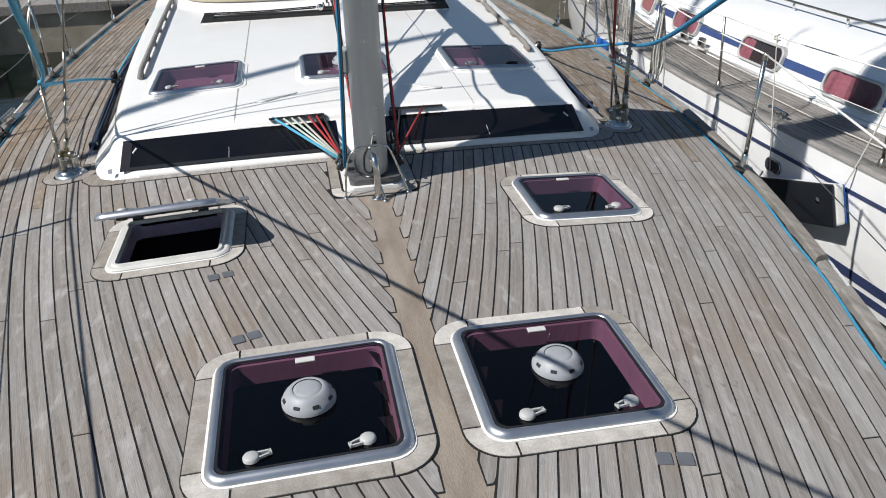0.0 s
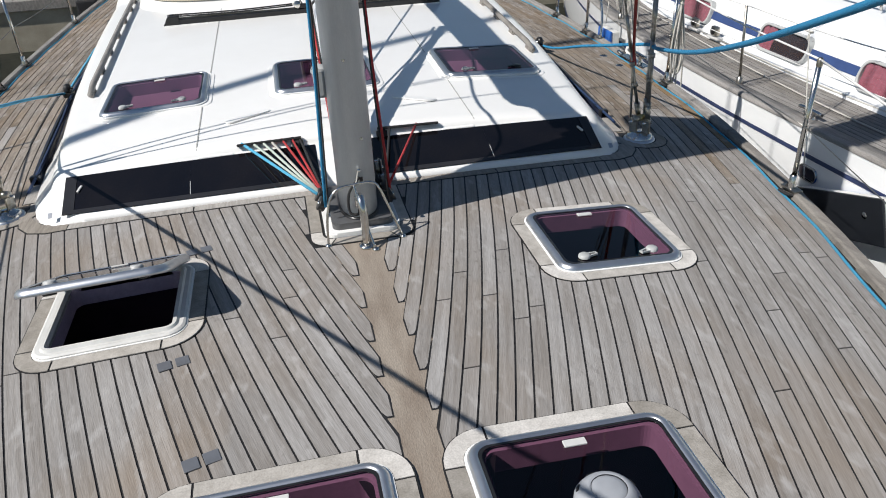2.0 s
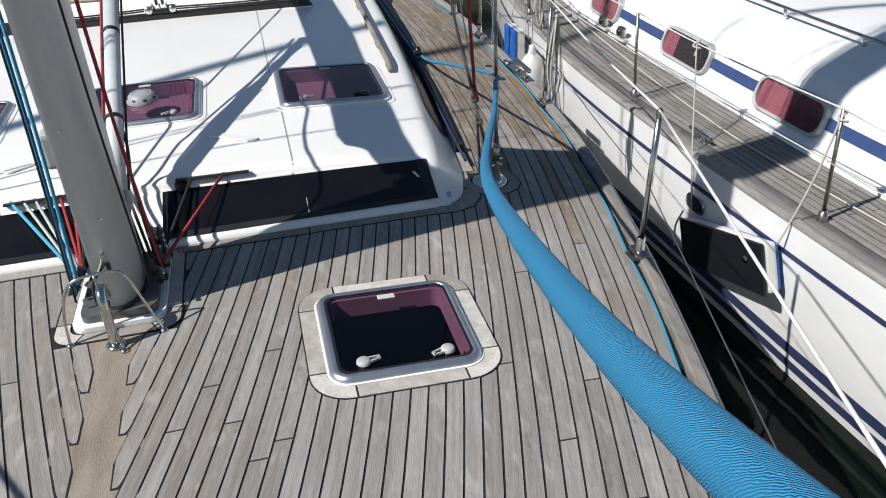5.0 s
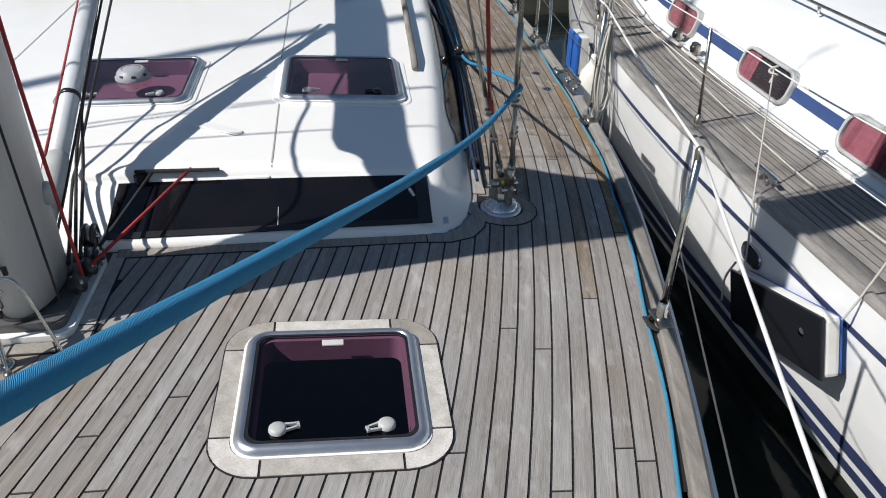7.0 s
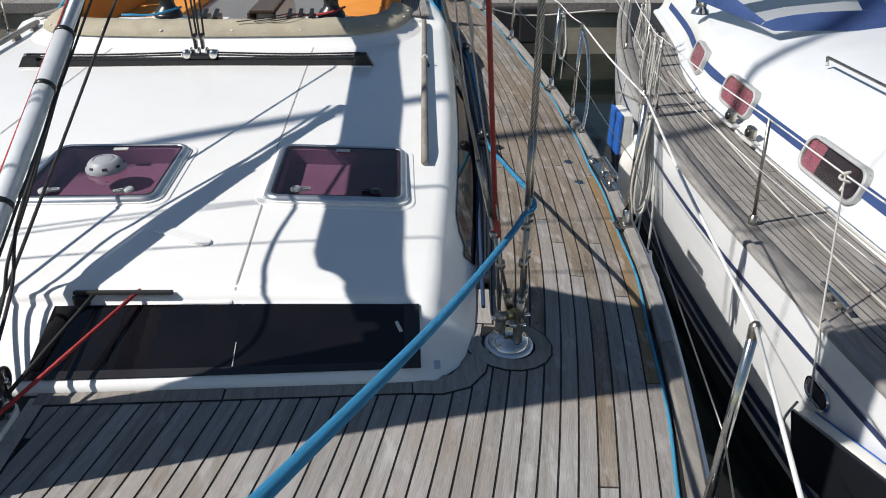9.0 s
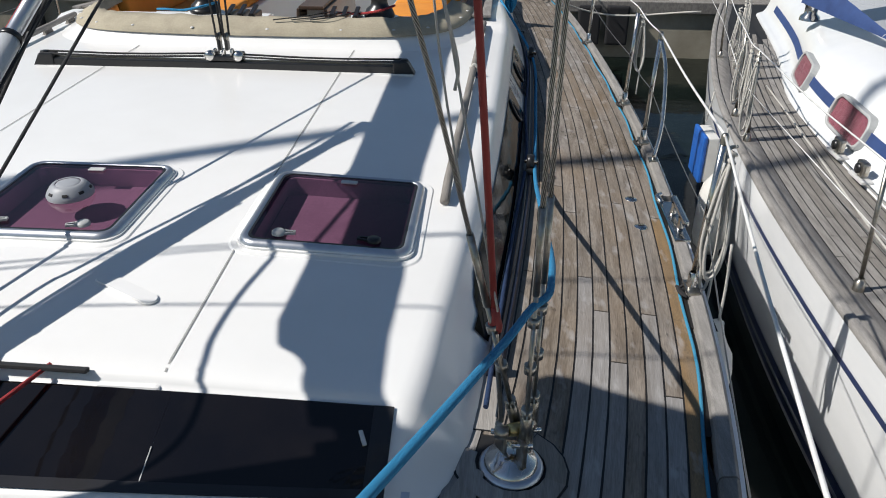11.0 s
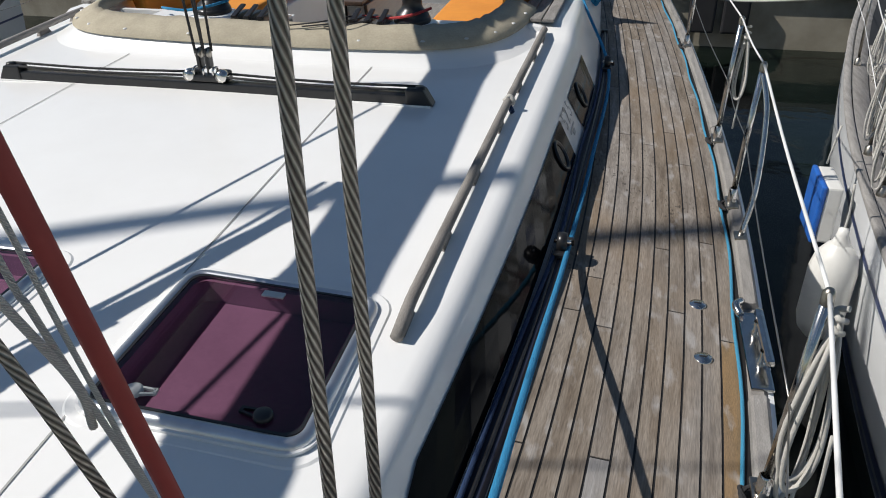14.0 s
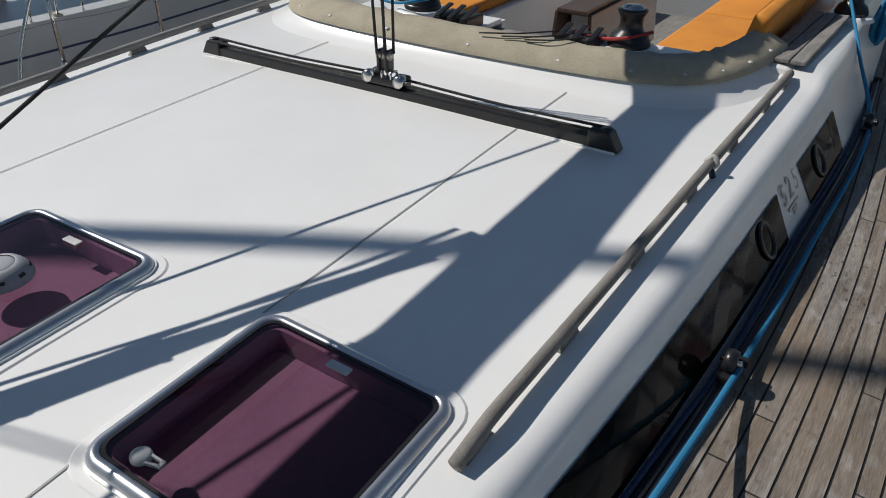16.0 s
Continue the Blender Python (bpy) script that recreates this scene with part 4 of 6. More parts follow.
# halyards up the mast and the coloured lines led aft into the roof slots
for x, y, z, mt, lab in ((-0.105, 3.86, 0.09, ROPE_BLUE, "blue halyard"), (-0.10, 3.90, 0.09, ROPE_CYAN, "light blue halyard"), (0.12, 3.95, 0.08, ROPE_RED, "red halyard"), (-0.098, 3.80, 0.09, ROPE_BLACK, "dark halyard"), (0.1, 3.80, 0.1, ROPE_BLACK, "dark halyard")):
    rope("halyard", [(x * 1.35, y, z), (x * 1.02, y + 0.02, 1.0), (x * 0.9, y + 0.03, 2.6)], 0.0065 if mt is not ROPE_BLACK else 0.004, mt, lab + " running up beside the mast", "rope", group="halyards on the mast")
for x0, x1, mt, lab in ((-0.505, -0.165, ROPE_CYAN, "blue"), (-0.455, -0.16, ROPE_GREEN, "pale green"), (-0.405, -0.155, ROPE_GREEN, "pale green"), (-0.36, -0.15, ROPE_WHITE, "grey-white"), (-0.30, -0.14, ROPE_RED, "red"), (-0.25, -0.14, ROPE_RED, "red"), (-0.21, -0.135, ROPE_BLACK, "black"),
                        (0.415, 0.165, ROPE_RED, "red"), (0.27, 0.15, ROPE_BLACK, "black")):
    rope("control_line", [(x0, 4.625, 0.155), (x1, 4.02, 0.085)], 0.0075 if mt is ROPE_CYAN else 0.0065, mt, lab + " line led from the mast foot into the coachroof", "rope", curve=False, group="lines led aft from the mast")


# ---- shrouds on both sides ----
def turnbuckle(parent, a, b, body=0.42):
    a, b = Vector(a), Vector(b)
    p = a.lerp(b, body)
    part("fork", tube([a, a.lerp(b, 0.16)], 0.016, 8, curve=False), STEEL_DULL, parent)
    q0, q1 = a.lerp(b, 0.14), a.lerp(b, 0.55)
    d = (b - a).normalized()
    sd = d.cross(Vector((1, 0, 0))).normalized() * 0.011
    for sgn in (-1, 1):
        part("body_rod", tube([q0 + sgn * sd, q1 + sgn * sd], 0.0055, 6, curve=False), STEEL_DULL, parent)
    for f in (0.14, 0.345, 0.55):
        c = a.lerp(b, f)
        part("body_boss", tube([c - d * 0.012, c + d * 0.012], 0.016, 10, curve=False), STEEL_DULL, parent)
    part("threaded_stud", tube([a.lerp(b, 0.2), a.lerp(b, 0.72)], 0.0065, 8, curve=False), BRASS if body < 0.4 else STEEL_DULL, parent)
    part("swage", tube([a.lerp(b, 0.66), b], 0.0095, 10, curve=False), STEEL_DULL, parent, "swaged wire terminal")


def shroud_set(s):
    at = Vector((s * 1.69, 4.57, deck_z(1.69)))
    ob = thing("chainplate", "stainless chainplate with shackles on a round polished pad", "chainplate", at, "shroud chainplates")
    part("pad", lathe([(0.0, 0.013), (0.08, 0.013), (0.087, 0.008), (0.09, 0.0)], 28), ALU, ob, "round polished pad", True)
    part("plate", lathe([(0.0, 0.045), (0.045, 0.045), (0.05, 0.034), (0.068, 0.031), (0.074, 0.013)], 24), STEEL, ob, "", True)
    for dx, dy, r in ((0.025, -0.03, 20), (0.05, 0.035, -10), (-0.03, 0.02, 30)):
        lug = part("lug", box((0.014, 0.05, 0.085), (s * dx, dy, 0.08), 0.006, (0, 0, r * s)), STEEL_DULL, ob)
        part("clevis_pin", tube([(s * dx - 0.028, dy, 0.10), (s * dx + 0.028, dy, 0.10)], 0.008, 8, curve=False), STEEL, lug)
    for k in range(3):
        part("toggle", lathe([(0.0, 0.02), (0.017, 0.018), (0.02, 0.0), (0.017, -0.018), (0.0, -0.02)], 12, pose(s * (-0.03 + 0.035 * k), -0.01 + 0.015 * k, 0.125, 0, 90, 20 * k)), BRASS if k == 1 else STEEL_DULL, ob, "", True)
    runs = [((1.722, 4.55, 0.04), (1.725, 4.569, 1.0), (1.76, 4.70, 6.5), 0.0062, "cap shroud"), ((1.742, 4.618, 0.04), (1.746, 4.626, 1.0), (1.74, 4.66, 6.5), 0.0062, "shroud"),
            ((1.70, 4.612, 0.04), (1.478, 4.54, 1.0), (0.1, 4.06, 6.3), 0.0058, "lower shroud")]
    for a, mid, top, r, lab in runs:
        a, mid, top = [Vector((s * p[0], p[1], p[2])) for p in (a, mid, top)]
        sh = thing("shroud", "stranded steel " + lab + " wire with a turnbuckle above the deck", "shroud", (0, 0, 0), "shroud wires")
        b = a.lerp(mid, 0.62 if "lower" in lab else 0.7)
        turnbuckle(sh, a, b)
        part("wire", tube([b, mid, mid.lerp(top, 0.25), top], r, 10, curve=False), WIRE, sh, "stranded steel wire")
    return ob


for s in (-1, 1):
    shroud_set(s)
staff = thing("halyard_tube", "faded red plastic tube round a stay beside the shrouds", "stay tube", (0, 0, 0))
part("tube", tube([(1.627, 4.59, 0.42), (1.549, 4.484, 1.4), (1.42, 4.31, 3.0)], 0.0085, 12, curve=False), REDTUBE, staff)
part("tube_foot", tube([(1.631, 4.595, 0.355), (1.63, 4.594, 0.372), (1.629, 4.593, 0.39), (1.627, 4.59, 0.43)], lambda f: (0.018, 0.0195, 0.016, 0.011)[min(3, int(f * 3.99))], 14, curve=False), REDTUBE, staff, "flared red foot")
part("stay", tube([(1.66, 4.634, 0.03), (1.627, 4.59, 0.42)], 0.007, 8, curve=False), STEEL_DULL, staff)
rope("flag_halyard", [(1.56, 4.60, 0.62), (1.50, 4.58, 0.98), (1.46, 4.55, 1.35), (1.3, 4.4, 3.0)], 0.0028, ROPE_WHITE, "thin grey flag halyard knotted beside the shroud", "rope", group="flag halyards")
rope("flag_halyard", [(1.635, 4.58, 0.42), (1.575, 4.57, 0.75), (1.545, 4.55, 0.92), (1.515, 4.53, 1.10), (1.495, 4.52, 1.24), (1.40, 4.45, 2.2)], 0.003, ROPE_WHITE, "thin grey flag halyard knotted beside the shroud", "rope", group="flag halyards")
rope("flag_halyard", [(1.495, 4.52, 1.24), (1.50, 4.50, 1.18), (1.53, 4.53, 1.04), (1.525, 4.54, 0.98)], 0.0038, ROPE_WHITE, "loop of grey cord with a knot", "rope", group="flag halyards")

# ---- sheets, jackstays and deck gear ----
C = Vector((0.03, -0.7, 2.45))
rope("genoa_sheet", [C, (0.50, -0.1, 2.15), (0.665, 0.6, 1.825), (0.731, 1.2, 1.557), (0.795, 1.575, 1.398), (0.964, 2.253, 1.128), (1.178, 2.931, 0.888), (1.41, 3.608, 0.683), (1.634, 4.286, 0.513), (1.712, 4.53, 0.462), (1.757, 4.62, 0.447), (1.775, 4.75, 0.42), (1.79, 5.0, 0.36), (1.80, 5.7, 0.19), (1.82, 6.60, -0.02), (1.86, 7.6, -0.045), (1.885, 8.95, -0.04), (1.70, 9.61, 0.16), (1.505, 10.31, 0.33)], 0.0098, ROPE_BLUE, "thick light blue genoa sheet led past the shrouds and aft", "rope", sides=12, per=12)
Cp = Vector((-0.03, -0.7, 2.45))
rope("genoa_sheet", [Cp, (-0.36, 0.1, 2.02), (-0.645, 1.05, 1.61), (-0.923, 1.96, 1.274), (-1.047, 2.4, 1.123), (-1.377, 3.52, 0.766), (-1.60, 4.2, 0.57), (-1.715, 4.52, 0.49), (-1.735, 4.60, 0.45), (-1.745, 4.75, 0.42), (-1.78, 5.7, 0.21), (-1.815, 6.55, 0.0), (-1.825, 6.75, -0.04), (-1.87, 8.0, -0.045), (-1.885, 8.95, -0.04), (-1.62, 9.75, 0.42)], 0.0095, ROPE_CYAN, "thick light blue genoa sheet led past the shrouds and aft", "rope", sides=10, per=10)
for s in (-1, 1):
    rope("jackstay", [(s * (EDGE(y) - 0.084 - 0.006 * math.sin(7 * y)), y, deck_z(EDGE(y)) + 0.012) for y in [0.2 + 0.45 * k for k in range(27)]], 0.006, ROPE_EDGE, "light blue rope lying along the toe rail", "rope", per=4)
    # sheet track cover beside the coachroof
    vs, fs = [], []
    ys = [4.95 + 0.2 * k for k in range(26)]
    for y in ys:
        x = HOUSE(y) + 0.028
        for dx, dz in ((-0.026, 0.0), (-0.02, 0.03), (0.02, 0.032), (0.028, 0.0)):
            vs.append((s * (x + dx), y, deck_z(x) + dz))
    for k in range(len(ys) - 1):
        for j in range(3):
            q = 4 * k + j
            fs.append((q, q + 1, q + 5, q + 4) if s < 0 else (q, q + 4, q + 5, q + 1))
    fs += [(0, 1, 2, 3), tuple(range(4 * len(ys) - 1, 4 * len(ys) - 5, -1))]
    trk = thing("sheet_track", "black and navy sheet track beside the coachroof", "track")
    pydata("track_cover", vs, fs, SHEATH, trk)
    part("slide_rail", tube([(s * (HOUSE(y) + 0.03), y, deck_z(HOUSE(y)) + 0.034) for y in ys], 0.0065, 6, 2), BLACK, trk, "thin dark slide rail")
    for y in (4.97, 9.93):
        part("end_stop", box((0.05, 0.04, 0.05), (s * (HOUSE(y) + 0.028), y, deck_z(HOUSE(y)) + 0.024), 0.008), BLACK, trk, "black end stop")
    rope("furling_line", [(s * (HOUSE(y) + 0.012 + 0.012 * math.sin(3 * y)), y, deck_z(HOUSE(y)) + 0.042) for y in (4.75, 5.3, 6.0, 6.8, 7.6, 8.4, 9.2)], 0.008, ROPE_NAVY, "dark blue line along the coachroof side", "rope")
    for y, sc in ((6.65, 1.0), (9.02, 1.1)):
        x = HOUSE(y) + 0.045
        blk = thing("sheet_lead", "black sheet lead block with a steel pin on the track", "block", (s * x, y, deck_z(x) + 0.03), "sheet lead blocks")
        part("car", box((0.06, 0.11, 0.03), (0, 0, 0.016), 0.008), BLACK, blk)
        part("cheek", lathe([(0.0, 0.02), (0.034, 0.018), (0.038, 0.0), (0.034, -0.018), (0.0, -0.02)], 18, pose(0, 0, 0.055, 0, 90, 0)), BLACK, blk, "", True)
        part("pin", tube([(-0.03, 0, 0.055), (0.034, 0, 0.055)], 0.009, 10, curve=False), STEEL, blk)
        part("stop_knob", box((0.03, 0.02, 0.03), (0.03 * s, 0.05, 0.03), 0.006), BLACK, blk)

    # teak handrail on the coachroof
    hr = thing("handrail", "grey weathered teak handrail on the coachroof", "handrail", (0, 0, 0))
    ys = [5.71 + 0.142 * k for k in range(21)]
    pts = [(s * (1.425 + 0.028 * (y - 5.66)), y, roof_z(1.43, y) + 0.041) for y in ys]
    pts[0] = (pts[0][0], pts[0][1], pts[0][2] - 0.02)
    pts[-1] = (pts[-1][0], pts[-1][1], pts[-1][2] - 0.02)
    bar = tube(pts, 0.019, 10, 3)
    part("bar", bar, TEAK_OLD, hr, "", True)
    for k, y in enumerate((5.80, 6.24, 6.7, 7.18, 7.66, 8.14, 8.47)):
        x = 1.425 + 0.028 * (y - 5.66)
        z = roof_z(x, y)
        o = [(-0.06, 0.0), (0.06, 0.0), (0.045, 0.014), (0.036, 0.034), (-0.036, 0.034), (-0.045, 0.014)]
        bm = bmesh.new()
        a = [bm.verts.new((-0.012, yy, zz)) for yy, zz in o]
        b = [bm.verts.new((0.012, yy, zz)) for yy, zz in o]
        bm.faces.new(a), bm.faces.new(b[::-1])
        for q in range(6):
            w = (q + 1) % 6
            bm.faces.new((a[q], b[q], b[w], a[w]))
        bmesh.ops.recalc_face_normals(bm, faces=bm.faces)
        bm.transform(pose(s * x, y, z - 0.004))
        part("rail_foot", bm, TEAK_OLD, hr)
    if s > 0:
        part("tied_cord", tube([(1.457, 7.37, 0.285), (1.478, 7.385, 0.305), (1.497, 7.38, 0.285), (1.478, 7.39, 0.262), (1.457, 7.38, 0.278)], 0.011, 8, 4), ROPE_WHITE, hr, "knotted pale cord")
        part("blue_tail", tube([(1.485, 7.36, 0.265), (1.50, 7.34, 0.247)], 0.012, 8, curve=False), ROPE_NAVY, hr)


def stanchion(s, y, h=0.63, brace=None, lean=0.022):
    e = EDGE(y) - 0.048
    z = deck_z(e) + 0.03
    ob = thing("stanchion", "polished stainless stanchion on the toe rail", "stanchion", (s * e, y, z), "guard rail stanchions")
    part("base", box((0.05, 0.11, 0.012), (0, 0, 0.004), 0.004), STEEL_DULL, ob)
    part("socket", lathe([(0.02, 0.0), (0.018, 0.07), (0.014, 0.075)], 14), STEEL, ob, "", True)
    part("post", tube([(0, 0, 0.02), (s * lean, 0, h)], 0.0125, 12, curve=False), STEEL, ob)
    part("cap", lathe([(0.0, 0.012), (0.008, 0.01), (0.0145, 0.0), (0.0145, -0.03)], 12, pose(s * lean, 0, h)), STEEL_DULL, ob, "", True)
    if brace:
        part("brace", tube([(s * 0.01, brace, 0.0), (s * (lean * 0.5 + 0.035), brace * 0.75, h * 0.3), (s * (lean + 0.03), brace * 0.3, h * 0.72), (s * lean, 0, h - 0.03)], 0.0115, 12, 6), STEEL, ob)
        part("brace_foot", box((0.05, 0.07, 0.012), (s * 0.01, brace, 0.0), 0.004), STEEL_DULL, ob)
    for q in range(3):
        part("lashing", tube([(-0.022 * s, -0.05, -0.012), (-0.05 * s, -0.02 + 0.02 * q, -0.006), (-0.03 * s, 0.03, -0.01), (0.01, 0.02, 0.02 + 0.01 * q)], 0.006, 6, 4), ROPE_BLACK, ob)
    return Vector((s * (e + lean), y, z + h))


LIFE_Y = (3.72, 5.64, 7.36, 8.12, 9.9, 11.4)
for s in (-1, 1):
    tops = [Vector((s * 0.92, -0.6, 0.6))]
    for y in LIFE_Y:
        tops.append(stanchion(s, y, brace=-0.3 if y == 7.36 else None))
    guard_wires = thing("lifeline", "white coated upper lifeline and thin lower wire", "lifeline", (0, 0, 0), "lifelines")
    for a, b in zip(tops, tops[1:]):
        part("upper_wire", tube([a, a.lerp(b, 0.5) + Vector((0, 0, -0.015)), b], 0.0052 if b.y < 8 else 0.004, 8, 6), LIFELINE, guard_wires)
        part("lower_wire", tube([a - Vector((s * 0.018, 0, 0.31)), a.lerp(b, 0.5) - Vector((s * 0.018, 0, 0.33)), b - Vector((s * 0.018, 0, 0.31))], 0.0025, 6, 4), THINWIRE, guard_wires)

# coiled lines hanging on the guard rail at the gate
def rope_bundle(at, coils, r, drop, seed, label, group, tail=0.0, mat=None):
    """A hank of rope: narrow uneven coils, a wrapped neck and a tail."""
    g = random.Random(seed)
    mat = mat or ROPE_WHITE
    ob = thing("hanging_rope", label, "rope", at, group)
    for k in range(coils):
        w, ln = 0.018 + 0.03 * g.random(), drop * (0.8 + 0.3 * g.random())
        sx, sy, tw = 0.03 * (g.random() - 0.5), 0.05 * (g.random() - 0.5), g.random() * 3.1
        cx, cy = math.cos(tw) * w, math.sin(tw) * w
        part("coil", tube([(0, 0, 0.01), (cx * 0.6 + sx, cy * 0.6 + sy, -ln * 0.3), (cx + sx, cy + sy, -ln * 0.72), (cx * 0.5 + sx, cy * 0.5 + sy, -ln * 0.97), (-cx * 0.5 + sx, -cy * 0.5 + sy, -ln * 0.98),
                           (-cx + sx, -cy + sy, -ln * 0.7), (-cx * 0.5 + sx, -cy * 0.6 + sy, -ln * 0.28), (0.004, 0.004, 0.0)], r, 7, 5), mat, ob)
    wrap = [(0.014 * math.cos(2.1 * k), 0.014 * math.sin(2.1 * k), 0.03 - 0.011 * k) for k in range(9)]
    part("neck", tube(wrap, r * 1.1, 7, 4), mat, ob, "wrapped neck")
    if tail:
        part("tail", tube([(0.005, 0.0, 0), (0.02, 0.015, -tail * 0.5), (0.012, 0.0, -tail)], r * 0.85, 7, 4), mat, ob)
    return ob


for y0, n, r, ln, tail in ((8.12, 2, 0.0055, 0.36, 0.5), (5.64, 4, 0.0065, 0.52, 0.72)):
    e = EDGE(y0) + 0.01
    rope_bundle((e, y0, deck_z(e) + 0.60), n, r, ln, int(y0 * 10), "grey-white rope hung in loops from the lifeline", "ropes on the lifeline", tail)


def fender(at, length, r, mat, label, slim=False, lanyard=0.5):
    ob = thing("fender", label, "fender", at, "fenders")
    part("bladder", lathe([(0.0, 0.02), (0.02, 0.0), (r * 0.5, -0.03), (r * 0.86, -0.09), (r, -0.17), (r, -length + 0.15), (r * 0.86, -length + 0.08), (r * 0.5, -length + 0.03), (0.02, -length), (0.0, -length)], 28), mat, ob, "", True)
    part("eye", lathe([(0.0, 0.07), (0.025, 0.06), (0.028, 0.03), (0.04, -0.01), (0.05, -0.03)], 16), mat, ob, "", True)
    part("lanyard", tube([(0, 0, 0.05), (0.005, 0.01, lanyard * 0.5), (-0.01, 0, lanyard)], 0.006, 8, 4), ROPE_WHITE, ob, "grey lanyard")
    return ob


fender((2.565, 5.72, -0.37), 0.60, 0.095, FENDER, "long white inflatable fender hung at the hull side", lanyard=0.42)

# cleat and chrome fairlead with two deck fillers
cl = thing("mooring_cleat", "polished stainless folding cleat set in the toe rail", "cleat", (EDGE(6.3) - 0.03, 6.3, deck_z(2.48) + 0.012))
part("base", box((0.07, 0.42, 0.014), (0, 0, 0.006), 0.006), STEEL, cl)
part("bar", box((0.03, 0.30, 0.03), (0.018, 0, 0.06), 0.012), STEEL, cl)
for q in (-0.08, 0.08):
    part("leg", lathe([(0.02, 0.0), (0.012, 0.03), (0.014, 0.055)], 12, pose(0.01, q, 0.008)), STEEL, cl, "", True)
part("horn", tube([(-0.03, 0.17, 0.02), (-0.045, 0.21, 0.035), (-0.02, 0.25, 0.03)], 0.014, 8, 4), STEEL, cl)
for y in (6.215, 6.527):
    cap = thing("deck_filler", "round stainless deck filler cap", "filler cap", (2.30, y, deck_z(2.3)), "deck filler caps")
    part("cap", lathe([(0.0, 0.008), (0.018, 0.008), (0.020, 0.005), (0.028, 0.004), (0.031, 0.0), (0.031, -0.004)], 24), STEEL, cap, "", True)
    part("key_slot", box((0.026, 0.005, 0.003), (0, 0, 0.0085)), BLACK_MATT, cap)
pc = thing("mooring_cleat", "polished stainless folding cleat set in the toe rail", "cleat", (-EDGE(6.0) + 0.03, 6.0, deck_z(2.48) + 0.012))
part("base", box((0.07, 0.42, 0.014), (0, 0, 0.006), 0.006), STEEL, pc)
part("bar", box((0.03, 0.30, 0.03), (0, 0, 0.06), 0.012), STEEL, pc)
for q in (-0.08, 0.08):
    part("leg", lathe([(0.02, 0.0), (0.012, 0.03), (0.014, 0.055)], 12, pose(0, q, 0.008)), STEEL, pc, "", True)

# small double plates let into the planks
PLATE = material("grey_deck_plate", (0.17, 0.18, 0.20), 0.5, 0.3)
for x, y, rz in ((-0.616, 2.485, 16), (-0.737, 2.99, 14), (0.605, 1.569, -14), (-0.70, 3.80, 14)):
    pl = thing("deck_plate", "pair of small grey plates let into the teak", "deck plate", (x, y, deck_z(x) + 0.001), "deck plates", rz=rz)
    for q in (-0.03, 0.03):
        part("plate", box((0.045, 0.05, 0.004), (q, 0, 0.0015), 0.001), PLATE, pl)

# ---- mainsheet traveller ----
tv = thing("traveller", "black mainsheet traveller track across the coachroof with blocks", "traveller", (0, 7.36, 0.262))
TL = 1.115
part("rail", box((2 * TL, 0.06, 0.052), (0, 0, 0.010), 0.006), BLACK, tv)
part("track_top", box((2 * TL - 0.05, 0.010, 0.010), (0, 0.012, 0.039), 0.003), STEEL_DULL, tv, "worn silver track")
part("plinth", box((2 * TL + 0.03, 0.078, 0.012), (0, 0, -0.012), 0.005), GEL, tv)
for s in (-1, 1):
    bm = box((0.13, 0.072, 0.075), (s * (TL - 0.04), 0, 0.026), 0.009)
    for v in bm.verts:  # the outer end slants back towards its top
        if s * v.co.x > TL - 0.04:
            v.co.x -= s * 0.6 * (v.co.z + 0.011)
    en = part("end_block", bm, BLACK, tv, "black end block with a slanted end")
    part("sheave", lathe([(0.0, 0.012), (0.022, 0.011), (0.025, 0.0), (0.022, -0.011), (0.0, -0.012)], 16, pose(s * (TL - 0.04), 0, 0.06)), BLACK, en, "", True)
    for dy, dz in ((-0.02, 0.056), (0.018, 0.062)):
        part("control_line", tube([(s * 0.10, dy, dz + 0.01), (s * 0.6, dy, dz - 0.002), (s * (TL - 0.04), dy, dz + 0.004)], 0.006, 6, 4), ROPE_BLACK, tv)
    car = part("car_sheave", lathe([(0.0, 0.026), (0.026, 0.024), (0.03, 0.0), (0.026, -0.024), (0.0, -0.026)], 20, pose(0.02 + s * 0.085, -0.01, 0.068, 90, 0, 0)), STEEL, tv, "round shiny sheave on the car", True)
    part("car_cheek", box((0.07, 0.05, 0.055), (0.02 + s * 0.075, 0.025, 0.06), 0.014), BLACK, tv)
part("car", box((0.20, 0.06, 0.03), (0.02, 0, 0.055), 0.008), BLACK, tv)
for q in range(3):
    x = -0.035 + 0.05 * q
    part("eye", tube([(x, -0.02, 0.07), (x, -0.02, 0.10), (x, 0.02, 0.10), (x, 0.02, 0.07)], 0.006, 6, 4), STEEL, tv)
ms = thing("mainsheet", "black mainsheet tackle from the traveller up to the boom", "rope", (0.02, 7.36, 0.35))
for q, x in enumerate((-0.022, 0.022)):
    b = part("block", box((0.02, 0.055, 0.10), (x, 0, 0.06), 0.012), BLACK, ms, "black mainsheet block")
    part("sheave", lathe([(0.0, 0.012), (0.022, 0.011), (0.022, -0.011), (0.0, -0.012)], 16, pose(x, -0.004, 0.085, 0, 90, 0)), STEEL_DULL, b, "", True)
for a, b in (((-0.03, -0.02, 0.09), (-0.085, -0.02, 0.98)), ((-0.012, 0.02, 0.09), (-0.05, 0.01, 0.98)), ((0.014, -0.02, 0.09), (0.0, -0.02, 0.98)), ((0.032, 0.02, 0.09), (0.04, 0.01, 0.98))):
    part("fall", tube([a, b], 0.0065, 8, curve=False), ROPE_BLACK, ms)

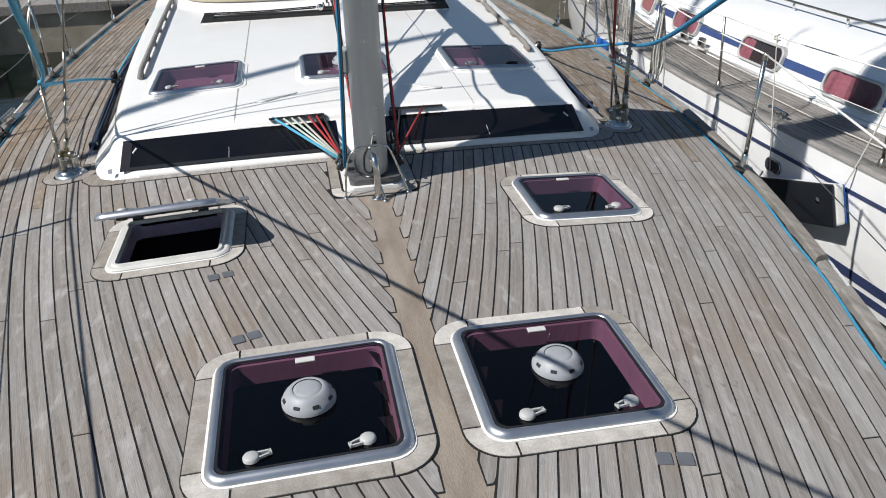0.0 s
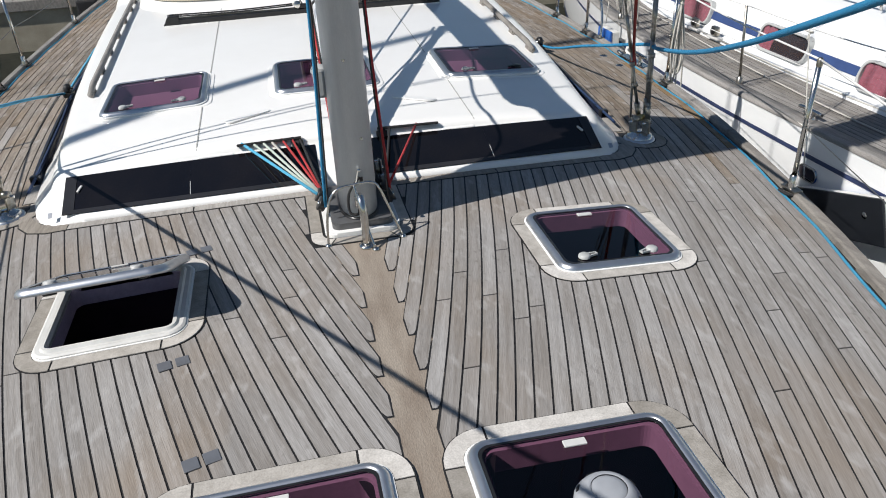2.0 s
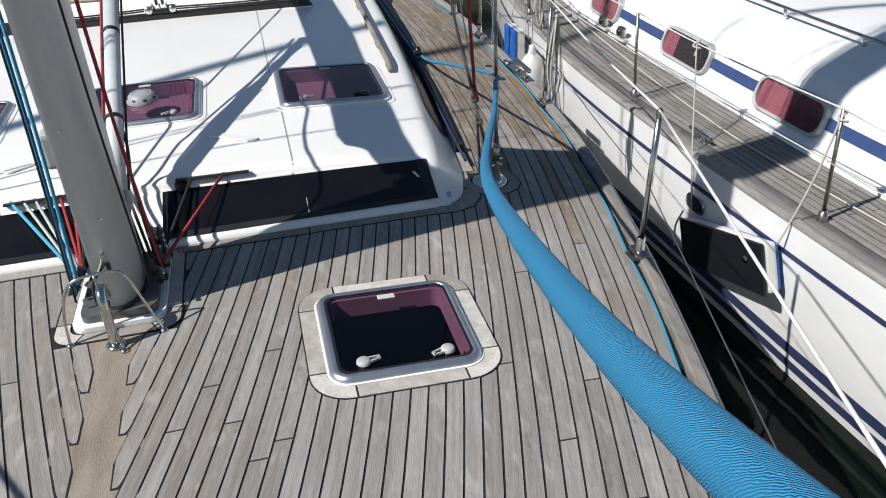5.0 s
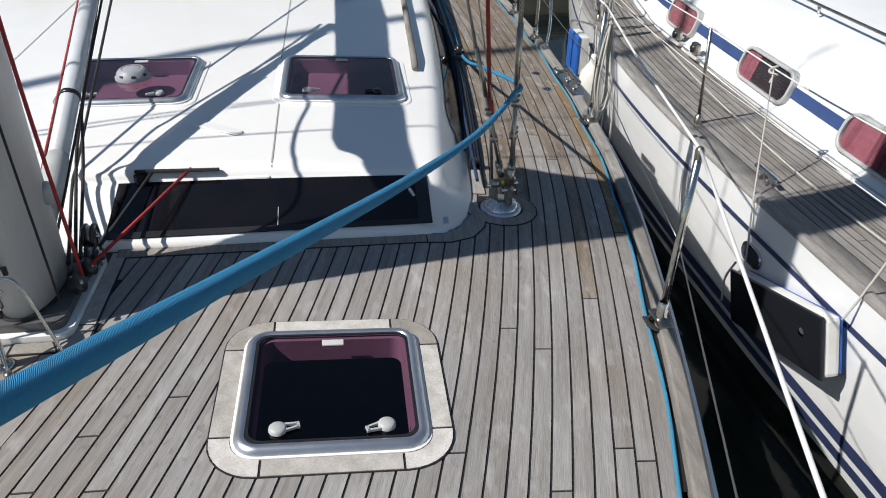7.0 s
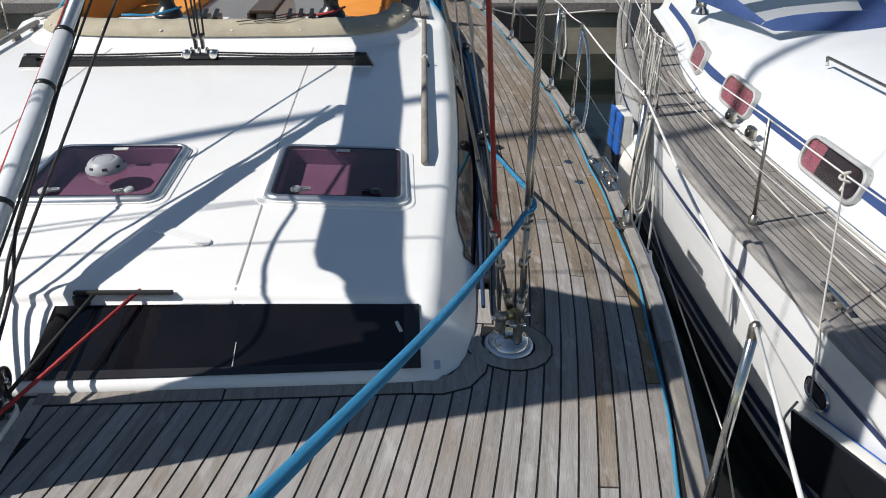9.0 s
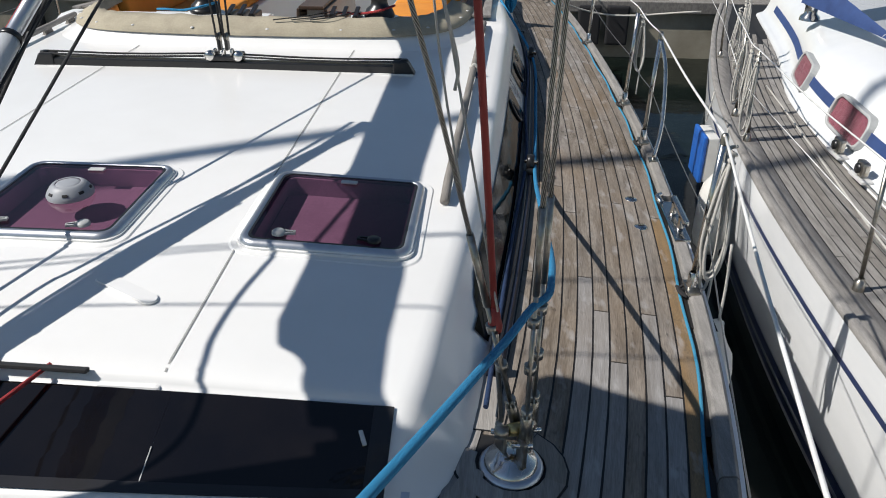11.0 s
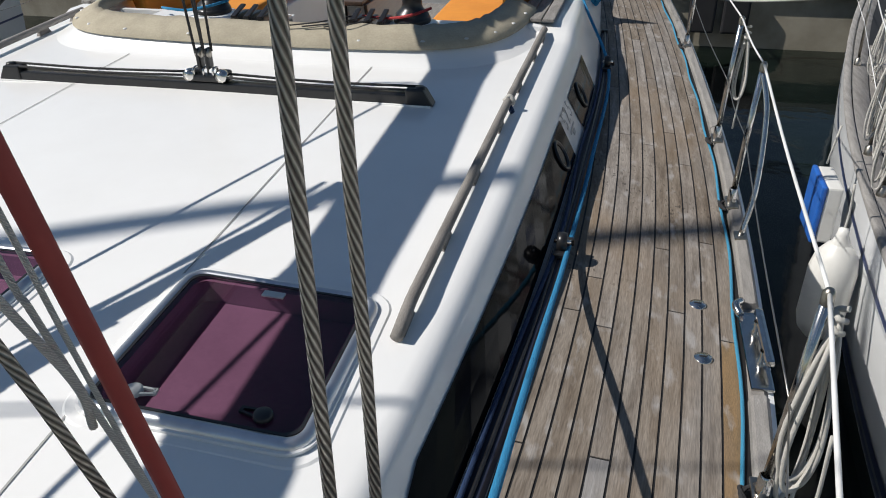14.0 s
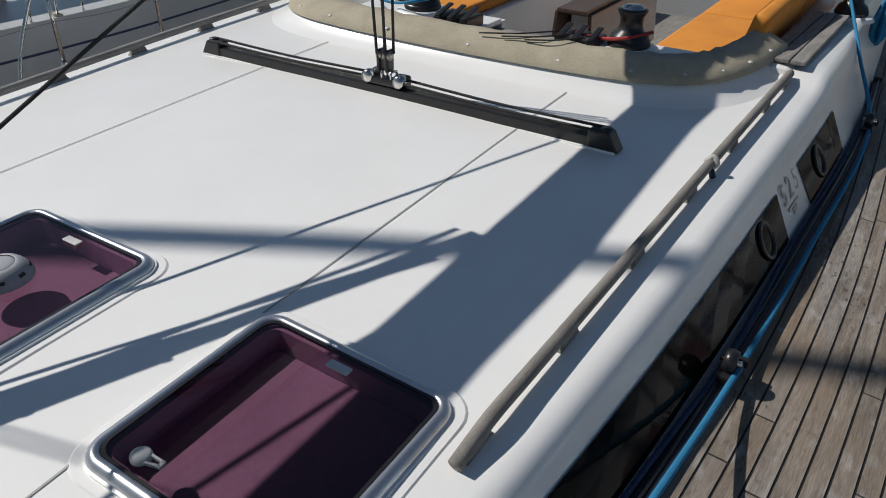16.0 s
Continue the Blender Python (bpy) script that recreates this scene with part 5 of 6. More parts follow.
# ---- coaming with its canvas, cockpit ----
coam = thing("coaming", "white raised coaming ahead of the cockpit", "coaming", kind="structure")
ARC = [(-1.39, 8.88), (-1.38, 8.65), (-1.33, 8.35), (-1.22, 8.12), (-1.0, 7.98), (-0.6, 7.92), (0.0, 7.90), (0.6, 7.92), (1.0, 7.98), (1.22, 8.12), (1.33, 8.35), (1.38, 8.65), (1.39, 8.88)]
arc = smooth_path([(x, y, 0) for x, y in ARC], 5)
vs, fs, cv, cf = [], [], [], []
mid = Vector((0, 9.6, 0))
M = 6
for i, p in enumerate(arc):
    d = (arc[min(i + 1, len(arc) - 1)] - arc[max(i - 1, 0)]).normalized()
    out = Vector((d.y, -d.x, 0))
    side = min(1.0, abs(p.x) / 1.3)
    sag = 0.004 * math.sin(9 * i) + 0.003 * math.sin(23 * i)
    for q, z in ((0.16, roof_z(p.x, p.y - 0.15) - 0.01), (0.10, 0.275), (0.045, 0.30), (0.015, 0.335), (0.0, 0.35), (-0.12, 0.40)):
        w = p + out * q
        vs.append((w.x, w.y, max(z, roof_z(w.x, w.y) - 0.01) if q > 0.05 else z))
    for q, z in ((0.034, 0.332), (0.024, 0.358 + sag), (-0.03, 0.384 + sag), (-0.08, 0.408 + 1.3 * sag), (-0.13, 0.424 + sag), (-0.15, 0.36)):
        w = p + out * q
        cv.append((w.x, w.y, z))
for i in range(len(arc) - 1):
    for j in range(5):
        q = 6 * i + j
        fs.append((q, q + 6, q + 7, q + 1))
        cf.append((q, q + 6, q + 7, q + 1))
pydata("coaming_wall", vs, fs, GEL, coam, smooth=True)
canvas = thing("spray_hood_apron", "beige canvas apron snapped along the coaming", "canvas")
pydata("canvas_strip", cv, cf, CANVAS, canvas, smooth=True)
for i in range(3, len(arc) - 2, 4):
    p = arc[i]
    d = (arc[i + 1] - arc[i - 1]).normalized()
    w = p + Vector((d.y, -d.x, 0)) * 0.0
    part("snap", lathe([(0.0, 0.007), (0.009, 0.006), (0.013, 0.0)], 12, pose(w.x, w.y, 0.368)), WHITEPLASTIC, canvas, "white snap button", True)
for s in (-1, 1):
    part("drain_hole", lathe([(0.0, 0.001), (0.012, 0.001), (0.018, 0.004), (0.02, 0.0)], 16, pose(s * 1.308, 8.20, 0.302, 0, 62 * s, -30 * s)), BLACK, coam, "black round fitting", True)

cock = thing("cockpit", "white cockpit well with side benches", "cockpit", kind="structure")
for x, w in ((-0.42, 0.84), (0.81, 0.54)):
    part("winch_deck", box((w, 0.36, 0.03), (x, 8.28, 0.345), 0.008), GEL, cock)
for x, w in ((-0.58, 1.16), (0.82, 0.62)):
    part("bulkhead", box((w, 0.04, 0.85), (x, 8.48, -0.08)), GEL, cock)
part("companionway", box((0.52, 0.03, 0.7), (0.25, 8.52, -0.10)), DARKROOM, cock, "dark open companionway")
part("threshold", box((0.50, 0.40, 0.03), (0.25, 8.24, 0.30), 0.006), TEAK_OLD, cock, "grey teak sliding hatch")
part("sole", box((1.2, 3.6, 0.03), (0, 10.4, -0.42)), TEAK_OLD, cock, "grey teak cockpit sole")
for s in (-1, 1):
    part("bench", box((0.72, 3.4, 0.50), (s * 0.97, 10.35, -0.155), 0.02), GEL, cock)
    part("coaming_side", box((0.14, 3.8, 0.48), (s * 1.40, 10.45, -0.025), 0.04, (-3.4, 8 * s, 0)), GEL, cock)
    for q in range(3):
        part("coaming_slat", box((0.066, 1.5, 0.02), (s * (1.372 + 0.073 * q), 9.36, 0.2965), 0.005, (-3.4, 0, 0)), TEAK_OLD, cock, "grey teak slat on the coaming")
    for a, b in ((8.78, 10.0), (10.03, 11.5)):
        cu = thing("seat_cushion", "orange fabric cockpit seat cushion on the bench", "cushion", (s * 0.94, (a + b) / 2, 0.097), "orange cockpit cushions")
        part("pad", box((0.54, b - a, 0.08), (0, 0, 0.042), 0.03, segments=3), ORANGE, cu, "", True)
        part("backrest", box((0.09, b - a, 0.34), (s * 0.31, 0, 0.235), 0.035, (0, 14 * s, 0), 3), ORANGE, cu, "", True)
tb = thing("cockpit_table", "dark wooden folding cockpit table", "table", (0.12, 9.75, -0.405))
part("column", box((0.16, 0.9, 0.66), (0, 0, 0.33), 0.02), GEL, tb)
WOOD = material("dark_varnished_wood", (0.10, 0.062, 0.04), 0.35, color2=(0.065, 0.04, 0.026), scale=6, stretch=(8, 1, 8), fine=0.15)
part("top", box((0.2, 1.25, 0.03), (0, 0, 0.68), 0.008), WOOD, tb)
for s in (-1, 1):
    part("leaf", box((0.025, 1.2, 0.42), (s * 0.125, 0, 0.46), 0.006, (0, -4 * s, 0)), WOOD, tb)


def winch(x, y, z, tilt=0):
    ob = thing("winch", "black and chrome sheet winch on a white pad", "winch", (x, y, z), "cockpit winches")
    part("pad", lathe([(0.0, 0.03), (0.13, 0.03), (0.145, 0.02), (0.15, 0.0)], 28), GEL, ob, "round white pad", True)
    part("drum", lathe([(0.0, 0.06), (0.10, 0.06), (0.104, 0.04), (0.10, 0.03)], 28), BLACK, ob, "", True)
    part("barrel", lathe([(0.098, 0.06), (0.088, 0.085), (0.062, 0.105), (0.054, 0.13), (0.056, 0.165), (0.07, 0.19), (0.072, 0.20), (0.055, 0.206)], 28), BLACK, ob, "ribbed black drum", True)
    part("cap", lathe([(0.0, 0.222), (0.03, 0.222), (0.05, 0.214), (0.056, 0.204)], 24), STEEL, ob, "polished top", True)
    return ob


winch(0.80, 8.27, 0.36)
winch(-0.42, 8.30, 0.36)
for x, sg in ((0.80, 1), (-0.42, -1)):
    rope("winch_tail", [(x - 0.35, 8.32, 0.40), (x - 0.24, 8.22, 0.42), (x - 0.12, 8.2, 0.42), (x + 0.02, 8.17, 0.45), (x + 0.1, 8.3, 0.46)], 0.008, ROPE_BLUE if sg < 0 else ROPE_RED, "coloured line tailing off the winch", "rope", group="winch tails")
for k, (x, mt) in enumerate(((0.50, BLACK), (0.58, BLACK), (0.66, BLACK), (-0.12, BLACK), (-0.2, BLACK), (-0.04, BLACK))):
    cl = thing("rope_clutch", "black rope clutch on the deckhouse edge", "clutch", (x, 8.20, 0.36), "rope clutches")
    part("clutch_body", box((0.045, 0.18, 0.06), (0, 0, 0.03), 0.01), mt, cl)
    part("lever", box((0.03, 0.15, 0.014), (0, -0.02, 0.075), 0.005, (14, 0, 0)), mt, cl)
for k in range(3):
    rope("clutch_line", [(0.5 + 0.08 * k, 8.12, 0.445), (0.35 + 0.1 * k, 8.0, 0.436), (0.15 + 0.12 * k, 7.955 + 0.01 * k, 0.418)], 0.004, ROPE_BLACK, "black line lying over the canvas apron", "rope", group="lines over the apron")
winch(1.53, 10.36, 0.187)
rope_bundle((1.715, 10.40, 0.37), 12, 0.009, 0.31, 41, "dense coil of blue rope hung from the coaming winch", "", mat=ROPE_BLUE)
rng_l = random.Random(77)
for k in range(4):
    x, y = 1.96 + 0.11 * (rng_l.random() - 0.5), 11.85 + 0.17 * k
    rope("slack_line", [(x + (0.08 + 0.03 * rng_l.random()) * math.cos(1.1 * q + k), y + (0.16 + 0.05 * rng_l.random()) * math.sin(1.1 * q + k), deck_z(2.0) + 0.016 + 0.006 * q) for q in range(9)], 0.008, ROPE_BLACK, "slack dark line lying in loops on the aft deck", "rope", group="lines on the aft deck")


# ---- the yacht moored alongside ----
NB_EDGE = knots([(-3.0, 4.6), (-1.0, 3.97), (1.0, 3.52), (2.5, 3.29), (3.7, 3.20), (4.5, 3.165), (5.3, 3.137), (6.2, 3.13), (7.0, 3.155), (8.0, 3.235), (9.0, 3.36), (10.6, 3.68), (12.0, 4.04), (13.2, 4.4)])
NB_HOUSE = knots([(1.0, 4.42), (2.5, 4.03), (4.0, 3.85), (5.0, 3.825), (6.5, 3.835), (8.0, 3.88), (9.0, 3.97), (10.5, 4.33), (12.5, 4.7)])
NBZ = -0.338
CZ = NBZ - 0.045
NB_FLARE = linear([(-1.6, 0.20), (-1.2, 0.09), (-0.95, 0.04), (-0.65, 0.01), (-0.5, 0.002), (-0.33, 0.0)])
nb = thing("neighbour_hull", "white yacht hull with thin navy bands moored alongside", "boat hull", kind="structure")
ys = [-3 + 16.2 * k / 60 for k in range(61)]


def nb_strip(levels, mat, name, label="", parent=nb, smooth=True):
    vs, fs = [], []
    n = len(levels)
    for y in ys:
        for dx, z in levels:
            vs.append((NB_EDGE(y) + dx, y, z))
    for k in range(60):
        for j in range(n - 1):
            q = n * k + j
            fs.append((q, q + 1, q + n + 1, q + n))
    return pydata(name, vs, fs, mat, parent, label, smooth)


nb_strip([(NB_FLARE(z), z) for z in (NBZ, -0.42, -0.5, -0.65, -0.8, -0.95, -1.1, -1.25, WATERLINE - 0.1)], GEL_NB, "side_shell")
nb_strip([(NB_FLARE(z) - 0.006, z) for z in (-0.500, -0.532)], NAVYSTRIPE, "painted_band", "thin navy band")
nb_strip([(NB_FLARE(z) - 0.006, z) for z in (-1.06, -1.14)], NAVYSTRIPE, "boot_top", "navy boot top")
nb_strip([(NB_FLARE(z) - 0.006, z) for z in (-1.18, -1.25)], NAVYSTRIPE, "boot_top_lower", "lower navy band")
nb_strip([(0.5, WATERLINE - 0.05), (4.5, WATERLINE - 0.05)], DARKROOM, "hull_bottom")
nbrail = nb_strip([(-0.006, NBZ - 0.012), (-0.010, NBZ + 0.012), (-0.002, NBZ + 0.02), (0.034, NBZ + 0.02), (0.04, NBZ + 0.014), (0.042, NBZ)], TEAK_OLD, "neighbour_toe_rail", "", None)
tagged(nbrail, "grey wooden toe rail of the neighbouring yacht", "toe rail", kind="structure")
nbdeck = thing("neighbour_deck", "grey weathered teak side deck of the neighbouring yacht", "deck", kind="structure")
nb_strip([(0.05, NBZ - 0.0012), (0.9, NBZ - 0.0012)], CAULK, "caulking_bed", "", nbdeck)
nb_strip([(0.048, NBZ + 0.002), (0.155, NBZ + 0.002), (0.157, NBZ - 0.006)], TEAK_OLD, "covering_board", "wide grey covering board", nbdeck)

nb_strip([(0.9, NBZ - 0.006), (3.3, NBZ - 0.006)], GEL_NB, "foredeck", "white foredeck", nbdeck)

nbh = thing("neighbour_cabin", "white cabin of the neighbouring yacht with a navy stripe", "cabin", kind="structure")


def nb_house(levels, mat, name, label="", y0=1.0, y1=12.5, n=50, parent=nbh):
    vs, fs = [], []
    m = len(levels)
    for k in range(n + 1):
        y = y0 + (y1 - y0) * k / n
        for dx, z in levels:
            vs.append((NB_HOUSE(y) + dx, y, z))
    for k in range(n):
        for j in range(m - 1):
            q = m * k + j
            fs.append((q, q + 1, q + m + 1, q + m))
    if m > 4:
        fs.append(tuple(range(m - 1, -1, -1)))
    return pydata(name, vs, fs, mat, parent, label, True)


nb_house([(-0.06, NBZ), (-0.055, NBZ + 0.03), (-0.02, NBZ + 0.04), (0.01, NBZ + 0.05), (0.045, CZ + 0.14), (0.09, CZ + 0.27), (0.14, CZ + 0.36), (0.22, CZ + 0.42), (0.5, CZ + 0.50), (0.9, CZ + 0.57), (1.5, CZ + 0.62), (2.2, CZ + 0.6), (2.9, CZ + 0.3), (3.0, NBZ)], GEL_NB, "cabin_shell")
nb_house([(0.0525, CZ + 0.185), (0.0745, CZ + 0.255)], NAVY, "navy_stripe", "navy blue stripe along the windows", 2.0, 12.0)


def nb_window(y, half, k):
    x = NB_HOUSE(y) + 0.058
    a = math.degrees(math.atan2(NB_HOUSE(y + 0.2) - NB_HOUSE(y - 0.2), 0.4))
    ob = new(f"window_{k}")
    tagged(ob, "rounded cabin window with a white frame and dusty red curtain", "window", kind="structure")
    # local x runs along the cabin, local y up the sloping side
    m = Matrix.Translation((x - 0.016, y, CZ + 0.225)) @ pose(0, 0, 0, 0, 0, -90 - a) @ pose(0, 0, 0, 72, 0, 0)
    ob.matrix_world = m
    h = 0.116
    fr = ring_sections([[(px, py, z) for px, py in rounded(half - d, h - d, 0.085 - d * 0.5)] for d, z in ((-0.003, -0.06), (0, 0.008), (0.005, 0.013), (0.016, 0.013), (0.021, 0.008), (0.021, -0.06))])
    part("frame", fr, GREYPLASTIC, ob, "pale grey window frame")
    part("glass", sheet(rounded(half - 0.02, h - 0.02, 0.065), 0.004), SMOKED_PALE, ob, "window glass").visible_shadow = False
    n = 40
    vs, fs = [], []
    for q in range(n + 1):
        px = -half + 0.03 + (2 * half - 0.06) * q / n
        dz = -0.008 + 0.006 * math.sin(q * 1.1) + 0.003 * math.sin(q * 2.7)
        open_part = k == 12 and px > -half * 0.35
        for py in (-h + 0.02, h - 0.02):
            vs.append((px, py, dz if not open_part else -0.05))
    for q in range(n):
        fs.append((2 * q, 2 * q + 2, 2 * q + 3, 2 * q + 1))
    if k == 12:
        pydata("curtain", vs[:24], [f for f in fs if max(f) < 24], CURTAIN, ob, "gathered red curtain")
        pydata("dark_interior", [(-half + 0.02, -h + 0.02, -0.016), (half - 0.02, -h + 0.02, -0.016), (half - 0.02, h - 0.02, -0.016), (-half + 0.02, h - 0.02, -0.016)], [(0, 1, 2, 3)], DARKROOM, ob)
    else:
        pydata("curtain", vs, fs, CURTAIN, ob, "gathered red curtain")


for k, (y, half) in enumerate(((5.17, 0.335), (6.46, 0.35), (8.0, 0.32), (9.27, 0.28), (3.62, 0.35))):
    nb_window(y, half, 11 + k)
# grab rail, stanchions, cleats, lines
gr = thing("grab_rail", "dark steel grab rail on the neighbouring cabin roof", "grab rail")
pts = [(NB_HOUSE(y) + 0.53, y, NBZ + 0.55) for y in (4.4, 5.2, 6.0, 6.8, 7.68)]
part("bar", tube(pts, 0.011, 8, 4), STEEL_DULL, gr)
for p in pts:
    part("foot", tube([p, (p[0] + 0.01, p[1], p[2] - 0.06)], 0.012, 8, curve=False), STEEL, gr)
nbt = []
for y in (4.09, 6.08, 8.05, 8.6, 10.4):
    x = NB_EDGE(y) + (0.145 if y < 7 else 0.08)
    st = thing("stanchion", "slim steel stanchion on the neighbouring deck", "stanchion", (x, y, NBZ), "neighbour stanchions")
    part("base", lathe([(0.026, 0.0), (0.024, 0.05), (0.014, 0.055), (0.014, 0.065)], 14), STEEL_DULL, st, "", True)
    part("post", tube([(0, 0, 0.02), (-0.03, 0, 0.61)], 0.0105, 10, curve=False), STEEL_DULL, st)
    nbt.append(Vector((x - 0.03, y, NBZ + 0.61)))
nl = thing("lifeline", "white lifeline of the neighbouring yacht", "lifeline", group="lifelines")
nbt = [Vector((3.35, 1.4, 0.2))] + nbt + [Vector((4.0, 12.2, 0.2))]
for a, b in zip(nbt, nbt[1:]):
    part("upper_wire", tube([a, a.lerp(b, 0.5) - Vector((0, 0, 0.02)), b], 0.0045, 6, 4), LIFELINE, nl)
    part("lower_wire", tube([a - Vector((0, 0, 0.28)), b - Vector((0, 0, 0.28))], 0.003, 6, curve=False), LIFELINE, nl)
rope("deck_line", [(NB_EDGE(y) + 0.42 + 0.06 * math.sin(y), y, NBZ + 0.014) for y in (3.6, 5.0, 6.5, 8.0, 9.4)], 0.006, ROPE_WHITE, "thin white line lying along the neighbouring deck", "rope")
rope("side_line", [(3.79, 4.2, -0.30), (3.765, 6.0, -0.315), (3.79, 7.6, -0.30)], 0.007, ROPE_WHITE, "grey line hung along the neighbouring cabin", "rope")
cz = thing("mooring_cleat", "polished steel mooring cleat on the neighbouring deck", "cleat", (NB_EDGE(5.2) + 0.15, 5.21, NBZ))
part("horn", tube([(0, -0.12, 0.05), (0, -0.06, 0.055), (0, 0.06, 0.055), (0, 0.12, 0.05)], 0.014, 10, 4), STEEL, cz)
for q in (-0.04, 0.04):
    part("leg", lathe([(0.02, 0.0), (0.012, 0.025), (0.014, 0.05)], 12, pose(0, q, 0)), STEEL, cz, "", True)
for y in (7.35, 7.75):
    bl = thing("turning_block", "black and steel turning block beside the cabin", "block", (NB_HOUSE(y) - 0.07, y, NBZ + 0.04), "neighbour blocks")
    part("plate", box((0.07, 0.2, 0.02), (0, 0, 0.0), 0.006), WHITEPLASTIC, bl)
    part("cheek", box((0.05, 0.10, 0.09), (0, 0, 0.06), 0.02), STEEL_DULL, bl)
    part("sheave", lathe([(0.0, 0.02), (0.03, 0.018), (0.03, -0.018), (0.0, -0.02)], 16, pose(-0.02, 0, 0.06, 0, 90, 0)), BLACK, bl, "", True)

# flat fender board hung on the neighbouring hull
fb = thing("fender_board", "flat black-faced fender board with a white edge hung on the hull", "fender", (2.96, 4.58, -0.76))
fb.matrix_world = pose(3.10, 4.50, -0.72, 0, -4, 0) @ pose(0, 0, 0, -18, 0, 0)
part("white_core", box((0.075, 0.84, 0.28), (0.005, 0, 0), 0.02), FENDER, fb, "white foam edge")
part("black_face", box((0.02, 0.85, 0.295), (-0.042, 0, 0), 0.008), FENDER_BLACK, fb, "black face")
part("blue_back", box((0.016, 0.82, 0.262), (0.05, 0, 0), 0.006), FENDER_BLUE, fb, "blue back")
part("eyelet", lathe([(0.0, 0.006), (0.014, 0.006), (0.022, 0.0)], 14, pose(-0.053, -0.27, 0.03, 0, -90, 0)), STEEL, fb, "", True)
rope("fender_lanyard", [(3.12, 4.13, -0.46), (3.165, 4.12, -0.33), (3.24, 4.10, -0.05), (3.295, 4.09, 0.235)], 0.0055, ROPE_WHITE, "white lanyard from the fender board up to the stanchion", "rope", group="fender lanyards")
rope("fender_lanyard", [(3.11, 4.92, -0.66), (3.135, 5.03, -0.35), (3.20, 5.19, -0.05), (3.268, 5.35, 0.245)], 0.0045, ROPE_WHITE, "white lanyard from the fender board up to the lifeline", "rope", group="fender lanyards")
for kx, ky, kz in ((3.30, 4.09, 0.235), (3.268, 5.35, 0.245)):
    rope("lanyard_knot", [(kx - 0.016, ky - 0.02, kz + 0.014), (kx + 0.018, ky, kz + 0.018), (kx + 0.004, ky + 0.026, kz), (kx - 0.018, ky + 0.004, kz - 0.012), (kx + 0.014, ky - 0.022, kz - 0.02), (kx + 0.016, ky + 0.01, kz - 0.034), (kx - 0.008, ky - 0.004, kz - 0.07)], 0.0065, ROPE_WHITE, "white rope knot tied round the guard rail", "rope", group="lanyard knots")
rope("fender_line", [(3.06, 4.93, -0.66), (3.02, 4.93, -0.76), (3.025, 4.92, -0.90)], 0.006, ROPE_WHITE, "white tail of the fender lashing", "rope")
fl = thing("fairlead", "oval chrome fairlead in the neighbouring hull", "fairlead", (NB_EDGE(4.95) + 0.012, 4.95, -0.635))
part("ring", ring_sections([[(-0.012 + z, px, py) for px, py in rounded(0.10 - d, 0.055 - d, 0.05 - d)] for d, z in ((0, 0.006), (0.004, -0.004), (0.012, -0.004), (0.016, 0.006))]), STEEL, fl)
part("hole", box((0.01, 0.16, 0.07), (-0.006, 0, 0), 0.004), DARKROOM, fl)
# white and blue fenders with a bunch of lines
fender((3.09, 7.72, -0.44), 0.60, 0.115, FENDER, "white inflatable fender between the hulls", lanyard=0.3)
bf = thing("fender_board", "flat blue fender board hung on the neighbouring hull", "fender", (3.12, 8.28, -0.52))
part("blue_face", box((0.03, 0.31, 0.34), (-0.045, 0, 0), 0.012), FENDER_BLUE, bf, "blue face")
part("white_core", box((0.08, 0.30, 0.33), (0.01, 0, 0), 0.012), FENDER, bf)
part("lanyard", tube([(0, 0.1, 0.2), (0.03, 0.12, 0.42)], 0.006, 6, curve=False), ROPE_WHITE, bf)
for y0, ln, off in ((8.05, 0.5, 0.05), (8.28, 0.42, 0.05), (8.6, 0.45, 0.06), (9.6, 0.4, 0.12), (10.0, 0.55, 0.2), (10.25, 0.5, 0.25)):
    rope_bundle((NB_EDGE(y0) + off, y0, NBZ + 0.57), 4, 0.0055, ln, int(y0 * 100), "bundle of grey-white mooring rope hung on a stanchion", "ropes on the neighbour", 0.3)

# spray hood of the neighbouring yacht
sh = thing("spray_hood", "navy canvas spray hood with clear window sheets", "spray hood", (0, 0, 0))


def hood_surface(name, a0, a1, y0, y1, mat, lift=0.0):
    vs, fs = [], []
    n = 12
    for j, y in enumerate((y0, y1)):
        for i in range(n + 1):
            a = radians(a0 + (a1 - a0) * i / n)
            f = (y - 8.6) / 1.3
            r = 0.95 * (0.25 + 0.75 * f) + lift
            vs.append((5.35 - 1.05 * math.cos(a) * (0.9 + 0.1 * f) - lift * math.cos(a), y, NBZ + 0.55 + 0.75 * f * math.sin(a) + lift * math.sin(a)))
    for i in range(n):
        fs.append((i, i + 1, i + n + 2, i + n + 1))
    return pydata(name, vs, fs, mat, sh, "", True)


hood_surface("canvas_band", 0, 180, 8.6, 8.82, NAVY)
hood_surface("canvas_band", 0, 180, 9.72, 10.2, NAVY)
for a0, a1 in ((0, 16), (84, 98), (166, 180)):
    hood_surface("canvas_strip", a0, a1, 8.82, 9.72, NAVY)
for a0, a1 in ((16, 84), (98, 166)):
    hood_surface("window_sheet", a0, a1, 8.82, 9.72, SMOKED_PALE)
wn2 = thing("winch", "chrome sheet winch on the neighbouring coaming", "winch", (NB_HOUSE(10.2) + 0.12, 10.2, NBZ + 0.40))
part("barrel", lathe([(0.09, 0.0), (0.085, 0.03), (0.055, 0.06), (0.055, 0.12), (0.07, 0.14), (0.06, 0.155), (0.0, 0.16)], 24), STEEL, wn2, "", True)

